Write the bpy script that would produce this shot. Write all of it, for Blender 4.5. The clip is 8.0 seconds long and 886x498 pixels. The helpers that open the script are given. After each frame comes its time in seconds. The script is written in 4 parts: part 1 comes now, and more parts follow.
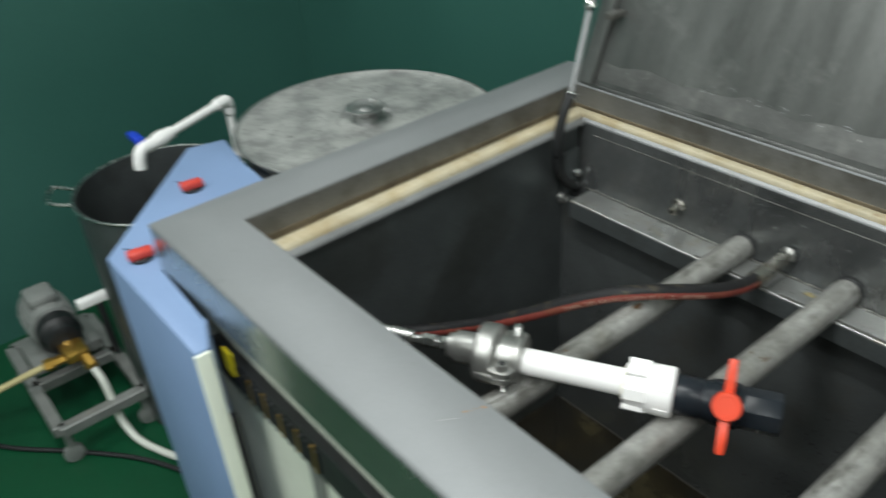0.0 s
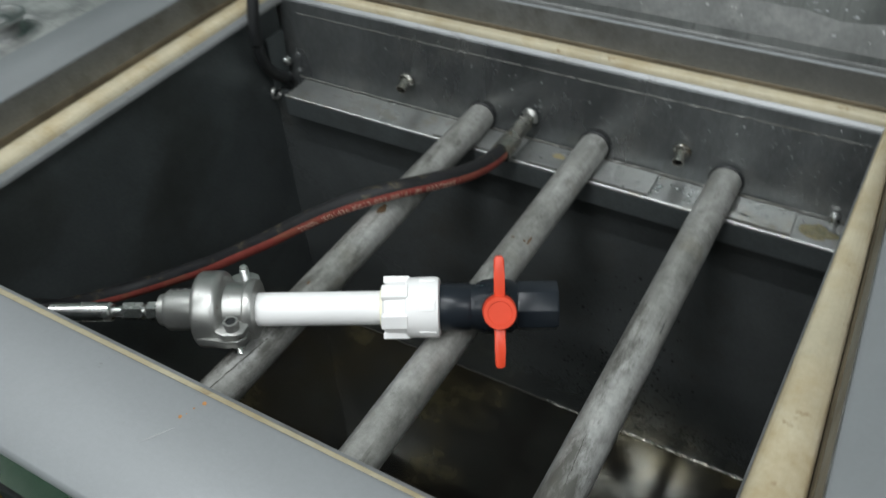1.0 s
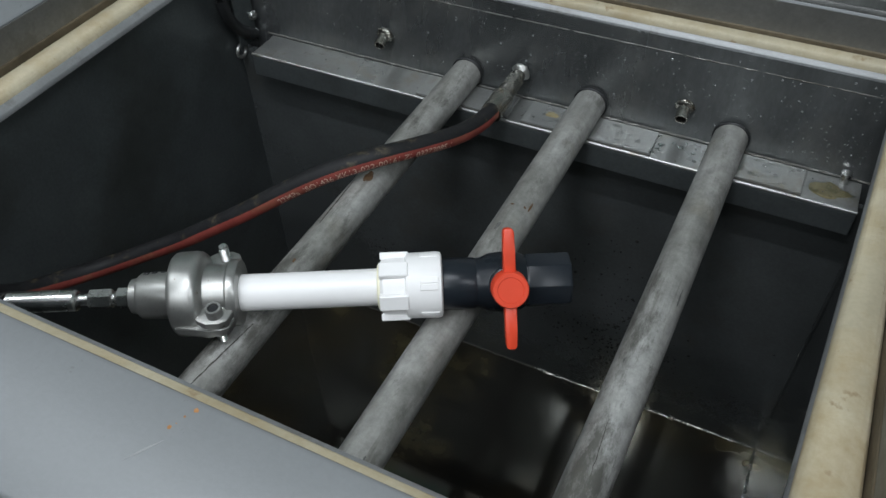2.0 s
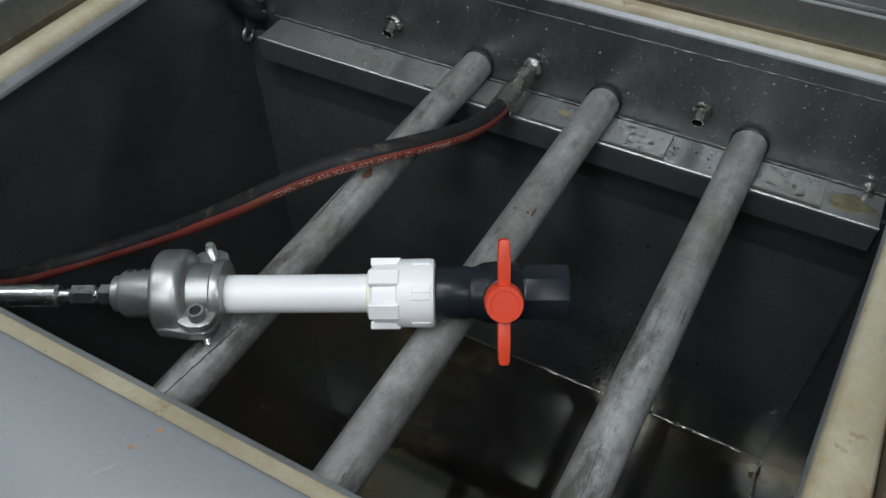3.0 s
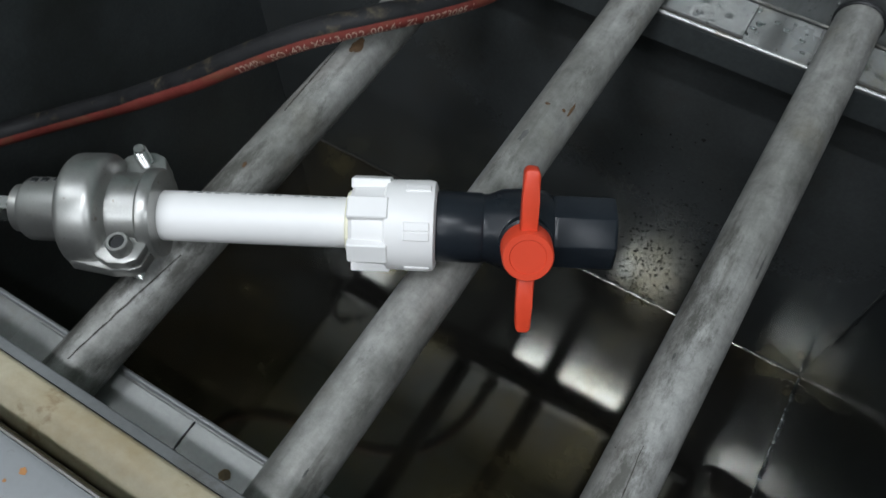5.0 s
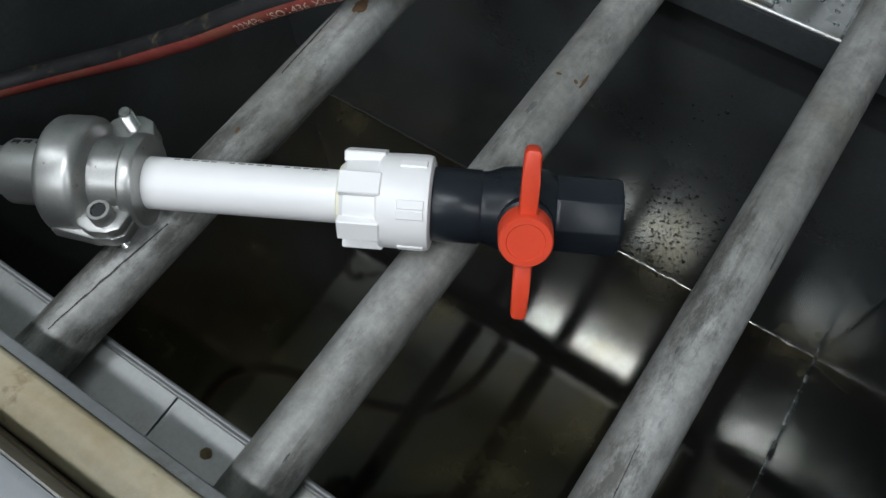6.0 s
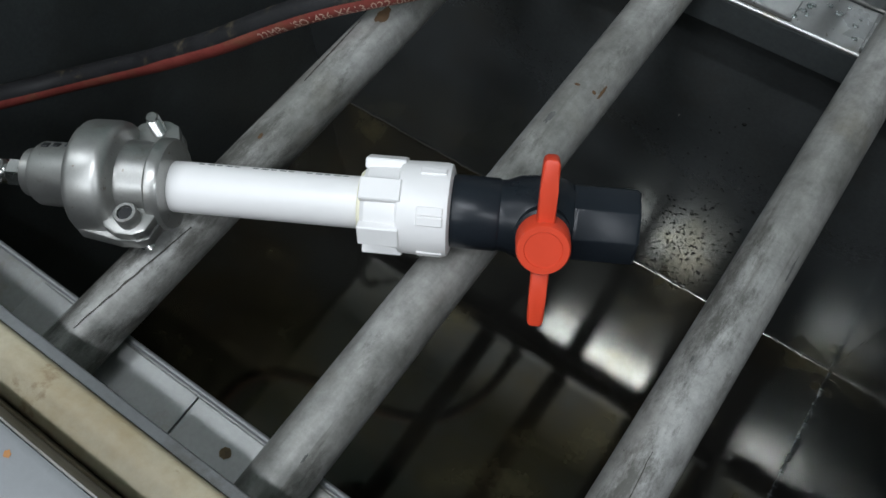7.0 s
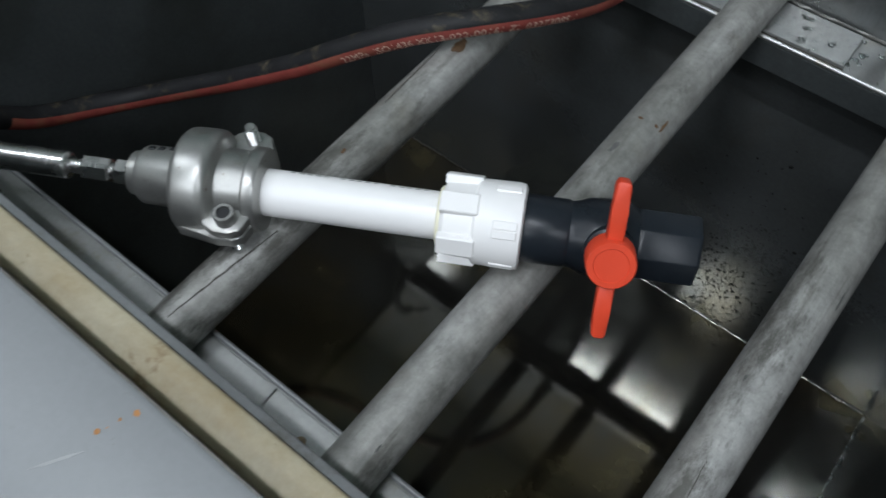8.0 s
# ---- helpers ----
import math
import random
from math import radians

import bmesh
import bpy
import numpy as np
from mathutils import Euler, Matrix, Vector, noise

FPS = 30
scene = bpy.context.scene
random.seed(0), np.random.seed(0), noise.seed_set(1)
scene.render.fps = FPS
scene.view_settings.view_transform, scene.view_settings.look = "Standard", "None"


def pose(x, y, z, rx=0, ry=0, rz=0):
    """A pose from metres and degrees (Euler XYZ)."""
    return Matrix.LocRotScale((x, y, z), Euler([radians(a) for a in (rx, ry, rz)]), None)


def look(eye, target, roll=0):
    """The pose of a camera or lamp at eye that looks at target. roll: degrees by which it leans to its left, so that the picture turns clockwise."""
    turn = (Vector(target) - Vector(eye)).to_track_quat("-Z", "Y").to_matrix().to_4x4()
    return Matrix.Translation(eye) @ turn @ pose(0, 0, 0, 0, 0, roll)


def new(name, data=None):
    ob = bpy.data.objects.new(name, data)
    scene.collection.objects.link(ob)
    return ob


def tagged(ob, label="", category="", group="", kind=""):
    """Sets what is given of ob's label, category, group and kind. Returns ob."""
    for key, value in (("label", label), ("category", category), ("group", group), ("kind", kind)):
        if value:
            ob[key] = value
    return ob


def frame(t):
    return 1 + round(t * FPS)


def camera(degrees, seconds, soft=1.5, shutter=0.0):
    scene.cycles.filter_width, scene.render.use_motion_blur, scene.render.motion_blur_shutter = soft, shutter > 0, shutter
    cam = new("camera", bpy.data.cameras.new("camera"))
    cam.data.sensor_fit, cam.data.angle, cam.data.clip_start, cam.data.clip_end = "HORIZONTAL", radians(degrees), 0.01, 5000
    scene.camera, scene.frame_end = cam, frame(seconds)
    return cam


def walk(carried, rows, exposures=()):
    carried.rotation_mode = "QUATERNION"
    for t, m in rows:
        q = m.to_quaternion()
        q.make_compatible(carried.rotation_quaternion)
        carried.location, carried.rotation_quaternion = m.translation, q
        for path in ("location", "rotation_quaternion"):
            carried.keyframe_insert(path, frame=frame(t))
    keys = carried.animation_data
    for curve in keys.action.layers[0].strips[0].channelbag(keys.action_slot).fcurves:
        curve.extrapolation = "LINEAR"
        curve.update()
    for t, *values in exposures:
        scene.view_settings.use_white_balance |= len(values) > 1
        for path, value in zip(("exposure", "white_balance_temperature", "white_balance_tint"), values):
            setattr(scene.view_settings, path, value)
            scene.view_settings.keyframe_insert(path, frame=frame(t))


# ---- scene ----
cam = camera(58.4, 8.0, 1.5, 0.5)
PATH = [
    (0, (0.317, -0.891, 1.408), (-1.011, 0.137, 0.322), -4.1),
    (0.5, (0.3, -0.778, 1.365), (-0.786, 0.411, 0.179), -2.7),
    (1, (0.239, -0.754, 1.331), (-0.531, 0.511, -0.012), -3.2),
    (1.5, (0.18, -0.745, 1.309), (-0.455, 0.533, -0.092), -2.0),
    (3, (0.183, -0.683, 1.298), (-0.488, 0.502, -0.167), -1.5),
    (3.5, (0.183, -0.676, 1.297), (-0.494, 0.509, -0.165), -1.8),
    (4, (0.174, -0.666, 1.304), (-0.507, 0.54, -0.139), -1.9),
    (4.5, (0.145, -0.62, 1.271), (-0.503, 0.476, -0.272), -1.8),
    (5, (0.115, -0.552, 1.217), (-0.417, 0.317, -0.504), -0.6),
    (6.5, (0.115, -0.522, 1.204), (-0.422, 0.218, -0.575), -2.3),
    (7, (0.115, -0.528, 1.21), (-0.448, 0.219, -0.557), -2.7),
    (7.5, (0.11, -0.539, 1.217), (-0.478, 0.223, -0.536), -2.4),
    (8, (0.108, -0.569, 1.232), (-0.546, 0.212, -0.489), -2.2),
]
EXPOSURES = [(0, 0.32, 6950, 9), (0.5, 0.25, 6850, 9), (1, 0.06, 6700, 11), (1.5, -0.1, 6550, 12), (3, -0.34, 6450, 13), (3.5, -0.38, 6450, 13), (4.5, -0.29, 6450, 13), (5.0, -0.26, 6450, 13), (6.5, -0.25, 6450, 13), (8, -0.24, 6350, 13)]
walk(cam, [(t, look(eye, target, roll)) for t, eye, target, roll in PATH], EXPOSURES)

# ---- light ----
world = bpy.data.worlds.new("world")
world.use_nodes = True
world.node_tree.nodes["Background"].inputs[0].default_value = (0.6, 0.75, 0.8, 1)
world.node_tree.nodes["Background"].inputs[1].default_value = 0.02
scene.world = world


def area_light(x, y, z, length, width, power):
    lamp = bpy.data.lights.new("tube_or_fill_light", "AREA")
    lamp.shape, lamp.size, lamp.size_y = "RECTANGLE", length, width
    lamp.energy, lamp.color = power, (0.90, 0.97, 1.02)
    ob = new("tube_or_fill_light", lamp)
    ob.matrix_world = pose(x, y, z)
    return ob


# Only the first two rows follow reflections; the rest are added fill lights.
LIGHT_ROWS = [(-0.05, -0.85, 2.66, 0.60, 0.05, 16.0), (-0.11, -1.53, 2.66, 0.44, 0.12, 9.0), (-1.27, -0.86, 2.66, 0.45, 0.14, 10.0), (-0.85, -0.42, 2.66, 0.9, 0.12, 1.6), (-0.10, -2.6, 2.66, 1.2, 0.16, 26.0), (1.5, -1.2, 2.66, 1.2, 0.16, 19.0)]
for row in LIGHT_ROWS:
    area_light(*row)


# ---- materials ----
def nodes_of(name):
    m = bpy.data.materials.new(name)
    m.use_nodes = True
    return m, m.node_tree.nodes, m.node_tree.links, m.node_tree.nodes["Principled BSDF"]


def coords(n, l, scale=(1, 1, 1)):
    c = n.new("ShaderNodeTexCoord")
    mp = n.new("ShaderNodeMapping")
    mp.inputs["Scale"].default_value = scale
    l.new(c.outputs["Object"], mp.inputs["Vector"])
    return mp.outputs["Vector"]


def tex(n, l, vec, scale, detail=6.0, rough=0.6):
    t = n.new("ShaderNodeTexNoise")
    t.inputs["Scale"].default_value = scale
    t.inputs["Detail"].default_value = detail
    t.inputs["Roughness"].default_value = rough
    l.new(vec, t.inputs["Vector"])
    return t.outputs["Fac"]


def ramp(n, l, fac, stops):
    r = n.new("ShaderNodeValToRGB")
    while len(r.color_ramp.elements) < len(stops):
        r.color_ramp.elements.new(0.5)
    for e, (p, c) in zip(r.color_ramp.elements, stops):
        e.position, e.color = p, (*c, 1) if len(c) == 3 else c
    l.new(fac, r.inputs["Fac"])
    return r.outputs["Color"]


def mix(n, l, fac, a, b, mode="MIX"):
    m = n.new("ShaderNodeMix")
    m.data_type, m.blend_type = "RGBA", mode
    for sock, v in ((m.inputs[0], fac), (m.inputs[6], a), (m.inputs[7], b)):
        if hasattr(v, "is_linked"):
            l.new(v, sock)
        else:
            sock.default_value = v if isinstance(v, float) else (*v, 1)
    return m.outputs[2]


def grey(v):
    return (v, v, v)


def bump(n, l, p, height, strength, distance=0.002):
    b = n.new("ShaderNodeBump")
    b.inputs["Strength"].default_value = strength
    b.inputs["Distance"].default_value = distance
    l.new(height, b.inputs["Height"])
    l.new(b.outputs["Normal"], p.inputs["Normal"])


def surface(name, base, vary=0.12, rough=(0.4, 0.6), metal=0.0, size=8.0, stretch=(1, 1, 1), grain=180.0,
            relief=0.15, stain=None, stain_size=5.0, stain_at=(0.55, 0.72), coat=0.0, spec=0.5, speck=None, speck_size=90.0, speck_at=(0.63, 0.67)):
    """A worn surface: large tone changes, fine grain, uneven gloss, and stains of another colour."""
    m, n, l, p = nodes_of(name)
    v = coords(n, l, stretch)
    big, fine = tex(n, l, v, size), tex(n, l, v, grain, 4.0)
    col = ramp(n, l, big, [(0.3, [c * (1 - vary) for c in base]), (0.7, [min(1, c * (1 + vary)) for c in base])])
    col = mix(n, l, 0.35 * min(1, vary * 4), col, ramp(n, l, fine, [(0.3, grey(0.35)), (0.7, grey(0.65))]), "OVERLAY")
    if stain:
        plain = coords(n, l)
        mask = ramp(n, l, tex(n, l, plain, stain_size, 8.0, 0.7), [(stain_at[0], grey(0)), (stain_at[1], grey(1))])
        col = mix(n, l, mask, col, stain)
    if speck:
        dots = ramp(n, l, tex(n, l, v, speck_size, 5.0, 0.65), [(speck_at[0], grey(0)), (speck_at[1], grey(1))])
        col = mix(n, l, dots, col, speck)
    l.new(col, p.inputs["Base Color"])
    l.new(ramp(n, l, big, [(0.3, grey(rough[0])), (0.7, grey(rough[1]))]), p.inputs["Roughness"])
    p.inputs["Metallic"].default_value = metal
    p.inputs["Coat Weight"].default_value = coat
    p.inputs["Specular IOR Level"].default_value = spec
    bump(n, l, p, fine, relief)
    return m


RIM = surface("satin_steel_sheet", (0.218, 0.228, 0.234), 0.06, (0.5, 0.6), 0.25, 6, (1, 1, 1), 320, 0.06, (0.212, 0.222, 0.226), 9, (0.55, 0.8), speck=(0.17, 0.175, 0.175), speck_size=70, speck_at=(0.68, 0.74))
SKIRT = surface("reflecting_steel_skirt", (0.42, 0.445, 0.42), 0.1, (0.2, 0.3), 0.92, 8, (1, 1, 1), 300, 0.04)
# Dark base carries the dim reflections inside the tank.
INNER = surface("shade_dark_steel", (0.118, 0.132, 0.134), 0.25, (0.28, 0.44), 0.6, 5, (1, 1, 1), 260, 0.06, (0.08, 0.086, 0.082), 6, (0.48, 0.7))
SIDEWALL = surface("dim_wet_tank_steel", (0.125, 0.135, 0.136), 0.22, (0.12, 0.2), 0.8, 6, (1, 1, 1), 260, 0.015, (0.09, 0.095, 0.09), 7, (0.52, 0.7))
LOWWALL = surface("smooth_wet_tank_steel", (0.182, 0.198, 0.20), 0.2, (0.09, 0.15), 0.7, 6, (1, 1, 1), 260, 0.015, (0.17, 0.17, 0.155), 7, (0.52, 0.7))
BACKPLATE = surface("wet_steel_plate", (0.195, 0.205, 0.207), 0.3, (0.2, 0.36), 0.8, 9, (1, 1, 0.35), 220, 0.12, (0.31, 0.31, 0.295), 11, (0.5, 0.78))
PLATE = surface("pale_cover_plate_steel", (0.30, 0.305, 0.295), 0.14, (0.24, 0.4), 0.65, 16, (1, 1, 1), 300, 0.03, (0.22, 0.2, 0.15), 18, (0.56, 0.75), speck=(0.07, 0.055, 0.035), speck_size=60, speck_at=(0.67, 0.7))
LEDGE = surface("stained_ledge_steel", (0.275, 0.28, 0.27), 0.16, (0.24, 0.42), 0.65, 12, (1, 1, 1), 300, 0.04, (0.2, 0.18, 0.13), 14, (0.54, 0.72), speck=(0.07, 0.055, 0.035), speck_size=60, speck_at=(0.66, 0.7))
LIP = surface("bright_folded_steel", (0.285, 0.292, 0.297), 0.14, (0.4, 0.5), 0.4, 14, (1, 1, 1), 300, 0.04, (0.17, 0.165, 0.15), 25, (0.56, 0.72))
SEAL = surface("aged_cream_rubber", (0.49, 0.435, 0.31), 0.14, (0.5, 0.65), 0.0, 14, (1, 1, 1), 240, 0.1, (0.38, 0.295, 0.165), 16, (0.44, 0.70), speck=(0.28, 0.2, 0.11), speck_size=45, speck_at=(0.63, 0.72))
RUST = surface("brown_rust", (0.11, 0.062, 0.03), 0.35, (0.8, 0.95), 0.0, 60, (1, 1, 1), 300, 0.5)
PVC = surface("white_pvc", (0.90, 0.89, 0.88), 0.02, (0.32, 0.42), 0.0, 20, (1, 1, 1), 200, 0.03)
DARK = surface("dark_grey_pvc", (0.013, 0.017, 0.022), 0.15, (0.26, 0.34), 0.0, 20, (1, 1, 1), 300, 0.05, spec=0.26)
ORANGE = surface("orange_abs", (0.74, 0.066, 0.026), 0.05, (0.34, 0.42), 0.0, 40, (1, 1, 1), 300, 0.04)
CAST = surface("cast_stainless_steel", (0.385, 0.385, 0.37), 0.12, (0.33, 0.42), 0.82, 30, (1, 1, 1), 900, 0.02, (0.26, 0.24, 0.2), 45, (0.56, 0.75), speck=(0.18, 0.15, 0.11), speck_size=120, speck_at=(0.64, 0.72))
WETSTEEL = surface("dark_wet_steel", (0.34, 0.33, 0.30), 0.2, (0.2, 0.3), 0.95, 60, (1, 1, 1), 300, 0.08, (0.2, 0.14, 0.08), 70, (0.54, 0.7))
EDGE = surface("bright_glint_edge", (0.38, 0.385, 0.38), 0.25, (0.36, 0.5), 0.9, 30, (1, 1, 1), 300, 0.1, (0.3, 0.27, 0.2), 40, (0.55, 0.7))
# Near-black base imitates clear drops that look dark against bright reflections.
DROP = surface("reflection_dark_drops", (0.022, 0.023, 0.022), 0.3, (0.12, 0.25), 0.0, 60)
# Pale opaque base stands in for white glints on clear drops.
GLINT = surface("glinting_water_drops", (0.24, 0.25, 0.25), 0.3, (0.05, 0.12), 0.3, 60, spec=0.9)
CHROME = surface("polished_steel", (0.62, 0.62, 0.61), 0.06, (0.2, 0.32), 1.0, 60, (1, 1, 1), 300, 0.02)
RUBBER = surface("dusty_black_rubber", (0.013, 0.013, 0.014), 0.3, (0.5, 0.7), 0.0, 60, (1, 1, 1), 400, 0.2, (0.11, 0.09, 0.055), 34, (0.54, 0.68), spec=0.3)
RED = surface("red_hose_stripe", (0.235, 0.046, 0.036), 0.25, (0.5, 0.65), 0.0, 40, (1, 1, 1), 300, 0.08, (0.22, 0.10, 0.055), 28, (0.5, 0.72))
TAPE = surface("yellowed_tape", (0.84, 0.81, 0.62), 0.1, (0.5, 0.6), 0.0, 60)
PRINTPALE = surface("bare_scratched_steel", (0.31, 0.32, 0.32), 0.1, (0.5, 0.6), 0.3, 60)
PRINT = surface("pale_print", (0.62, 0.42, 0.33), 0.1, (0.6, 0.7))
LIDMARK = surface("water_marked_lid_steel", (0.14, 0.142, 0.138), 0.3, (0.4, 0.55), 0.7, 14, (1, 1, 1), 200, 0.06, (0.23, 0.23, 0.22), 24, (0.52, 0.72), speck=(0.42, 0.42, 0.41), speck_size=110, speck_at=(0.66, 0.69))
LIDMETAL = surface("brushed_lid_steel", (0.172, 0.178, 0.172), 0.3, (0.4, 0.55), 0.75, 6, (4, 1, 0.22), 200, 0.08, (0.32, 0.32, 0.31), 7, (0.56, 0.75), speck=(0.12, 0.12, 0.115), speck_size=24, speck_at=(0.56, 0.72))
BROWN = surface("grimy_recess_steel", (0.215, 0.213, 0.2), 0.22, (0.4, 0.55), 0.6, 8, (1, 1, 1), 240, 0.06, (0.085, 0.075, 0.055), 7, (0.48, 0.7))
GRIME = surface("brown_grime", (0.12, 0.095, 0.06), 0.3, (0.6, 0.75), 0.0, 18, (1, 1, 1), 240, 0.15, (0.07, 0.055, 0.035), 14, (0.48, 0.66))
RUSTORANGE = surface("orange_rust", (0.36, 0.17, 0.06), 0.4, (0.7, 0.85), 0.0, 120)
TANSTAIN = surface("tan_stain", (0.20, 0.14, 0.075), 0.4, (0.6, 0.75), 0.0, 90)
AMBER = surface("amber_residue", (0.26, 0.215, 0.11), 0.35, (0.2, 0.35), 0.1, 70)
ZINC = surface("dark_zinc_stain", (0.13, 0.13, 0.125), 0.3, (0.6, 0.7), 0.1, 60, (1, 1, 1), 300, 0.2)
# Grime of cracks and joints; also the weld's dim stretch.
DARKSEAM = surface("crack_grime_dim_weld", (0.055, 0.05, 0.042), 0.3, (0.7, 0.85), 0.0, 80)
WALLPAINT = surface("green_wall_paint", (0.032, 0.118, 0.096), 0.08, (0.4, 0.5), 0.0, 2.0, (1, 1, 1), 120, 0.1)
PALEPAINT = surface("pale_bounce_paint", (0.55, 0.57, 0.55), 0.06, (0.5, 0.6), 0.0, 2.0, (1, 1, 1), 120, 0.1)
FLOORPAINT = surface("green_floor_paint", (0.003, 0.056, 0.023), 0.25, (0.3, 0.45), 0.0, 3.0, (1, 1, 1), 120, 0.08, (0.005, 0.042, 0.018), 3, (0.52, 0.75), spec=0.28)
CEILING = surface("white_ceiling_board", (0.72, 0.73, 0.72), 0.04, (0.7, 0.8))
BLUE = surface("pale_blue_paint", (0.185, 0.275, 0.45), 0.06, (0.42, 0.55), 0.0, 5, (1, 1, 1), 220, 0.08, (0.155, 0.23, 0.38), 5, (0.58, 0.8))
CREAM = surface("off_white_panel_paint", (0.72, 0.76, 0.66), 0.05, (0.4, 0.5), 0.0, 4, (1, 1, 1), 200, 0.05, (0.6, 0.63, 0.54), 5, (0.55, 0.8))
BLACK = surface("black_plastic", (0.012, 0.013, 0.014), 0.2, (0.4, 0.55), 0.0, 30, (1, 1, 1), 300, 0.1)
YELLOW = surface("yellow_sticker", (0.75, 0.62, 0.02), 0.05, (0.4, 0.5))
REDKNOB = surface("red_plastic", (0.55, 0.05, 0.035), 0.08, (0.35, 0.45))
BRASS = surface("tarnished_brass", (0.46, 0.27, 0.06), 0.15, (0.3, 0.45), 0.9, 60, (1, 1, 1), 300, 0.15)
MOTOR = surface("grey_motor_casting", (0.25, 0.26, 0.25), 0.15, (0.45, 0.6), 0.25, 20, (1, 1, 1), 200, 0.15)
FRAME = surface("grey_frame_steel", (0.26, 0.265, 0.255), 0.15, (0.4, 0.55), 0.5, 20, (1, 1, 1), 200, 0.15)
BLUETAP = surface("blue_tap_plastic", (0.01, 0.05, 0.5), 0.05, (0.35, 0.45))
YHOSE = surface("yellowed_plastic_tube", (0.55, 0.47, 0.25), 0.1, (0.35, 0.5))
WHOSE = surface("clear_white_hose", (0.6, 0.62, 0.56), 0.08, (0.3, 0.4))
DRUMLID = surface("dusty_drum_lid_steel", (0.40, 0.405, 0.39), 0.2, (0.4, 0.55), 0.35, 12, (1, 1, 1), 220, 0.1, (0.24, 0.245, 0.24), 16, (0.44, 0.62), speck=(0.2, 0.2, 0.195), speck_size=60, speck_at=(0.58, 0.68))


def tank_floor_material():
    """Wet steel under a thin film of brown liquid with pale sediment."""
    m, n, l, p = nodes_of("wet_tank_floor")
    v = coords(n, l)
    big, mid, fine = tex(n, l, v, 4.5), tex(n, l, v, 14, 8, 0.7), tex(n, l, v, 90)
    col = ramp(n, l, mid, [(0.35, (0.079, 0.076, 0.068)), (0.55, (0.096, 0.092, 0.081)), (0.7, (0.112, 0.106, 0.09))])
    col = mix(n, l, ramp(n, l, big, [(0.42, grey(0)), (0.62, grey(0.8))]), col, (0.098, 0.074, 0.038))
    silt = ramp(n, l, tex(n, l, v, 9, 10, 0.62), [(0.52, grey(0)), (0.72, grey(0.8))])
    col = mix(n, l, silt, col, (0.15, 0.13, 0.07))
    l.new(col, p.inputs["Base Color"])
    l.new(ramp(n, l, silt, [(0.0, grey(0.85)), (1.0, grey(0.45))]), p.inputs["Metallic"])
    p.inputs["Specular IOR Level"].default_value = 0.28
    l.new(ramp(n, l, big, [(0.3, grey(0.05)), (0.7, grey(0.09))]), p.inputs["Roughness"])
    bump(n, l, p, fine, 0.006)
    return m


WETFLOOR = tank_floor_material()


def pipe_material():
    """Galvanised steel gone dull: lengthwise drawing marks, pale zinc bloom, dark grime and a few chips."""
    m, n, l, p = nodes_of("weathered_galvanised_pipe")
    lengthwise, plain = coords(n, l, (1, 0.07, 1)), coords(n, l)
    lazy = coords(n, l, (1, 0.35, 1))
    col = ramp(n, l, tex(n, l, lazy, 26, 7, 0.65), [(0.3, (0.21, 0.208, 0.19)), (0.5, (0.33, 0.327, 0.308)), (0.7, (0.455, 0.453, 0.438))])
    col = mix(n, l, 0.6, col, ramp(n, l, tex(n, l, plain, 70, 9, 0.75), [(0.32, grey(0.25)), (0.68, grey(0.72))]), "OVERLAY")
    col = mix(n, l, 0.3, col, ramp(n, l, tex(n, l, lengthwise, 170, 5, 0.6), [(0.3, grey(0.3)), (0.7, grey(0.68))]), "OVERLAY")
    grime = ramp(n, l, tex(n, l, lazy, 21, 10, 0.78), [(0.52, grey(0)), (0.62, grey(0.9))])
    col = mix(n, l, grime, col, (0.105, 0.102, 0.09))
    streak = ramp(n, l, tex(n, l, lengthwise, 95, 4, 0.55), [(0.64, grey(0)), (0.74, grey(0.6))])
    col = mix(n, l, streak, col, (0.1, 0.095, 0.08))
    tan = ramp(n, l, tex(n, l, plain, 13, 6, 0.6), [(0.56, grey(0)), (0.72, grey(0.5))])
    col = mix(n, l, tan, col, (0.22, 0.19, 0.13))
    chips = ramp(n, l, tex(n, l, plain, 150, 6, 0.7), [(0.69, grey(0)), (0.74, grey(0.8))])
    col = mix(n, l, chips, col, (0.05, 0.045, 0.035))
    l.new(col, p.inputs["Base Color"])
    p.inputs["Metallic"].default_value = 0.35
    l.new(ramp(n, l, tex(n, l, lazy, 26, 7, 0.65), [(0.3, grey(0.38)), (0.7, grey(0.55))]), p.inputs["Roughness"])
    bump(n, l, p, tex(n, l, lengthwise, 170, 5, 0.6), 0.22, 0.001)
    return m


GALV = pipe_material()


# ---- helpers for meshes ----
def link_mesh(name, bm, material, smooth=None):
    bmesh.ops.recalc_face_normals(bm, faces=bm.faces)
    me = bpy.data.meshes.new(name)
    bm.to_mesh(me)
    bm.free()
    if smooth is not None:
        me.shade_smooth()
        me.set_sharp_from_angle(angle=radians(smooth))
    me.materials.append(material)
    return new(name, me)


def part(name, bm, material, parent=None, label="", smooth=35):
    ob = link_mesh(name, bm, material, smooth)
    if parent is not None:
        ob.parent = parent
        ob.matrix_parent_inverse = parent.matrix_world.inverted()
    return tagged(ob, label)


def thing(name, at, label, category, group="", kind="", m=None):
    ob = new(name)
    ob.empty_display_size = 0.05
    ob.matrix_world = m if m is not None else pose(*at)
    bpy.context.view_layer.update()
    return tagged(ob, label, category, group, kind)


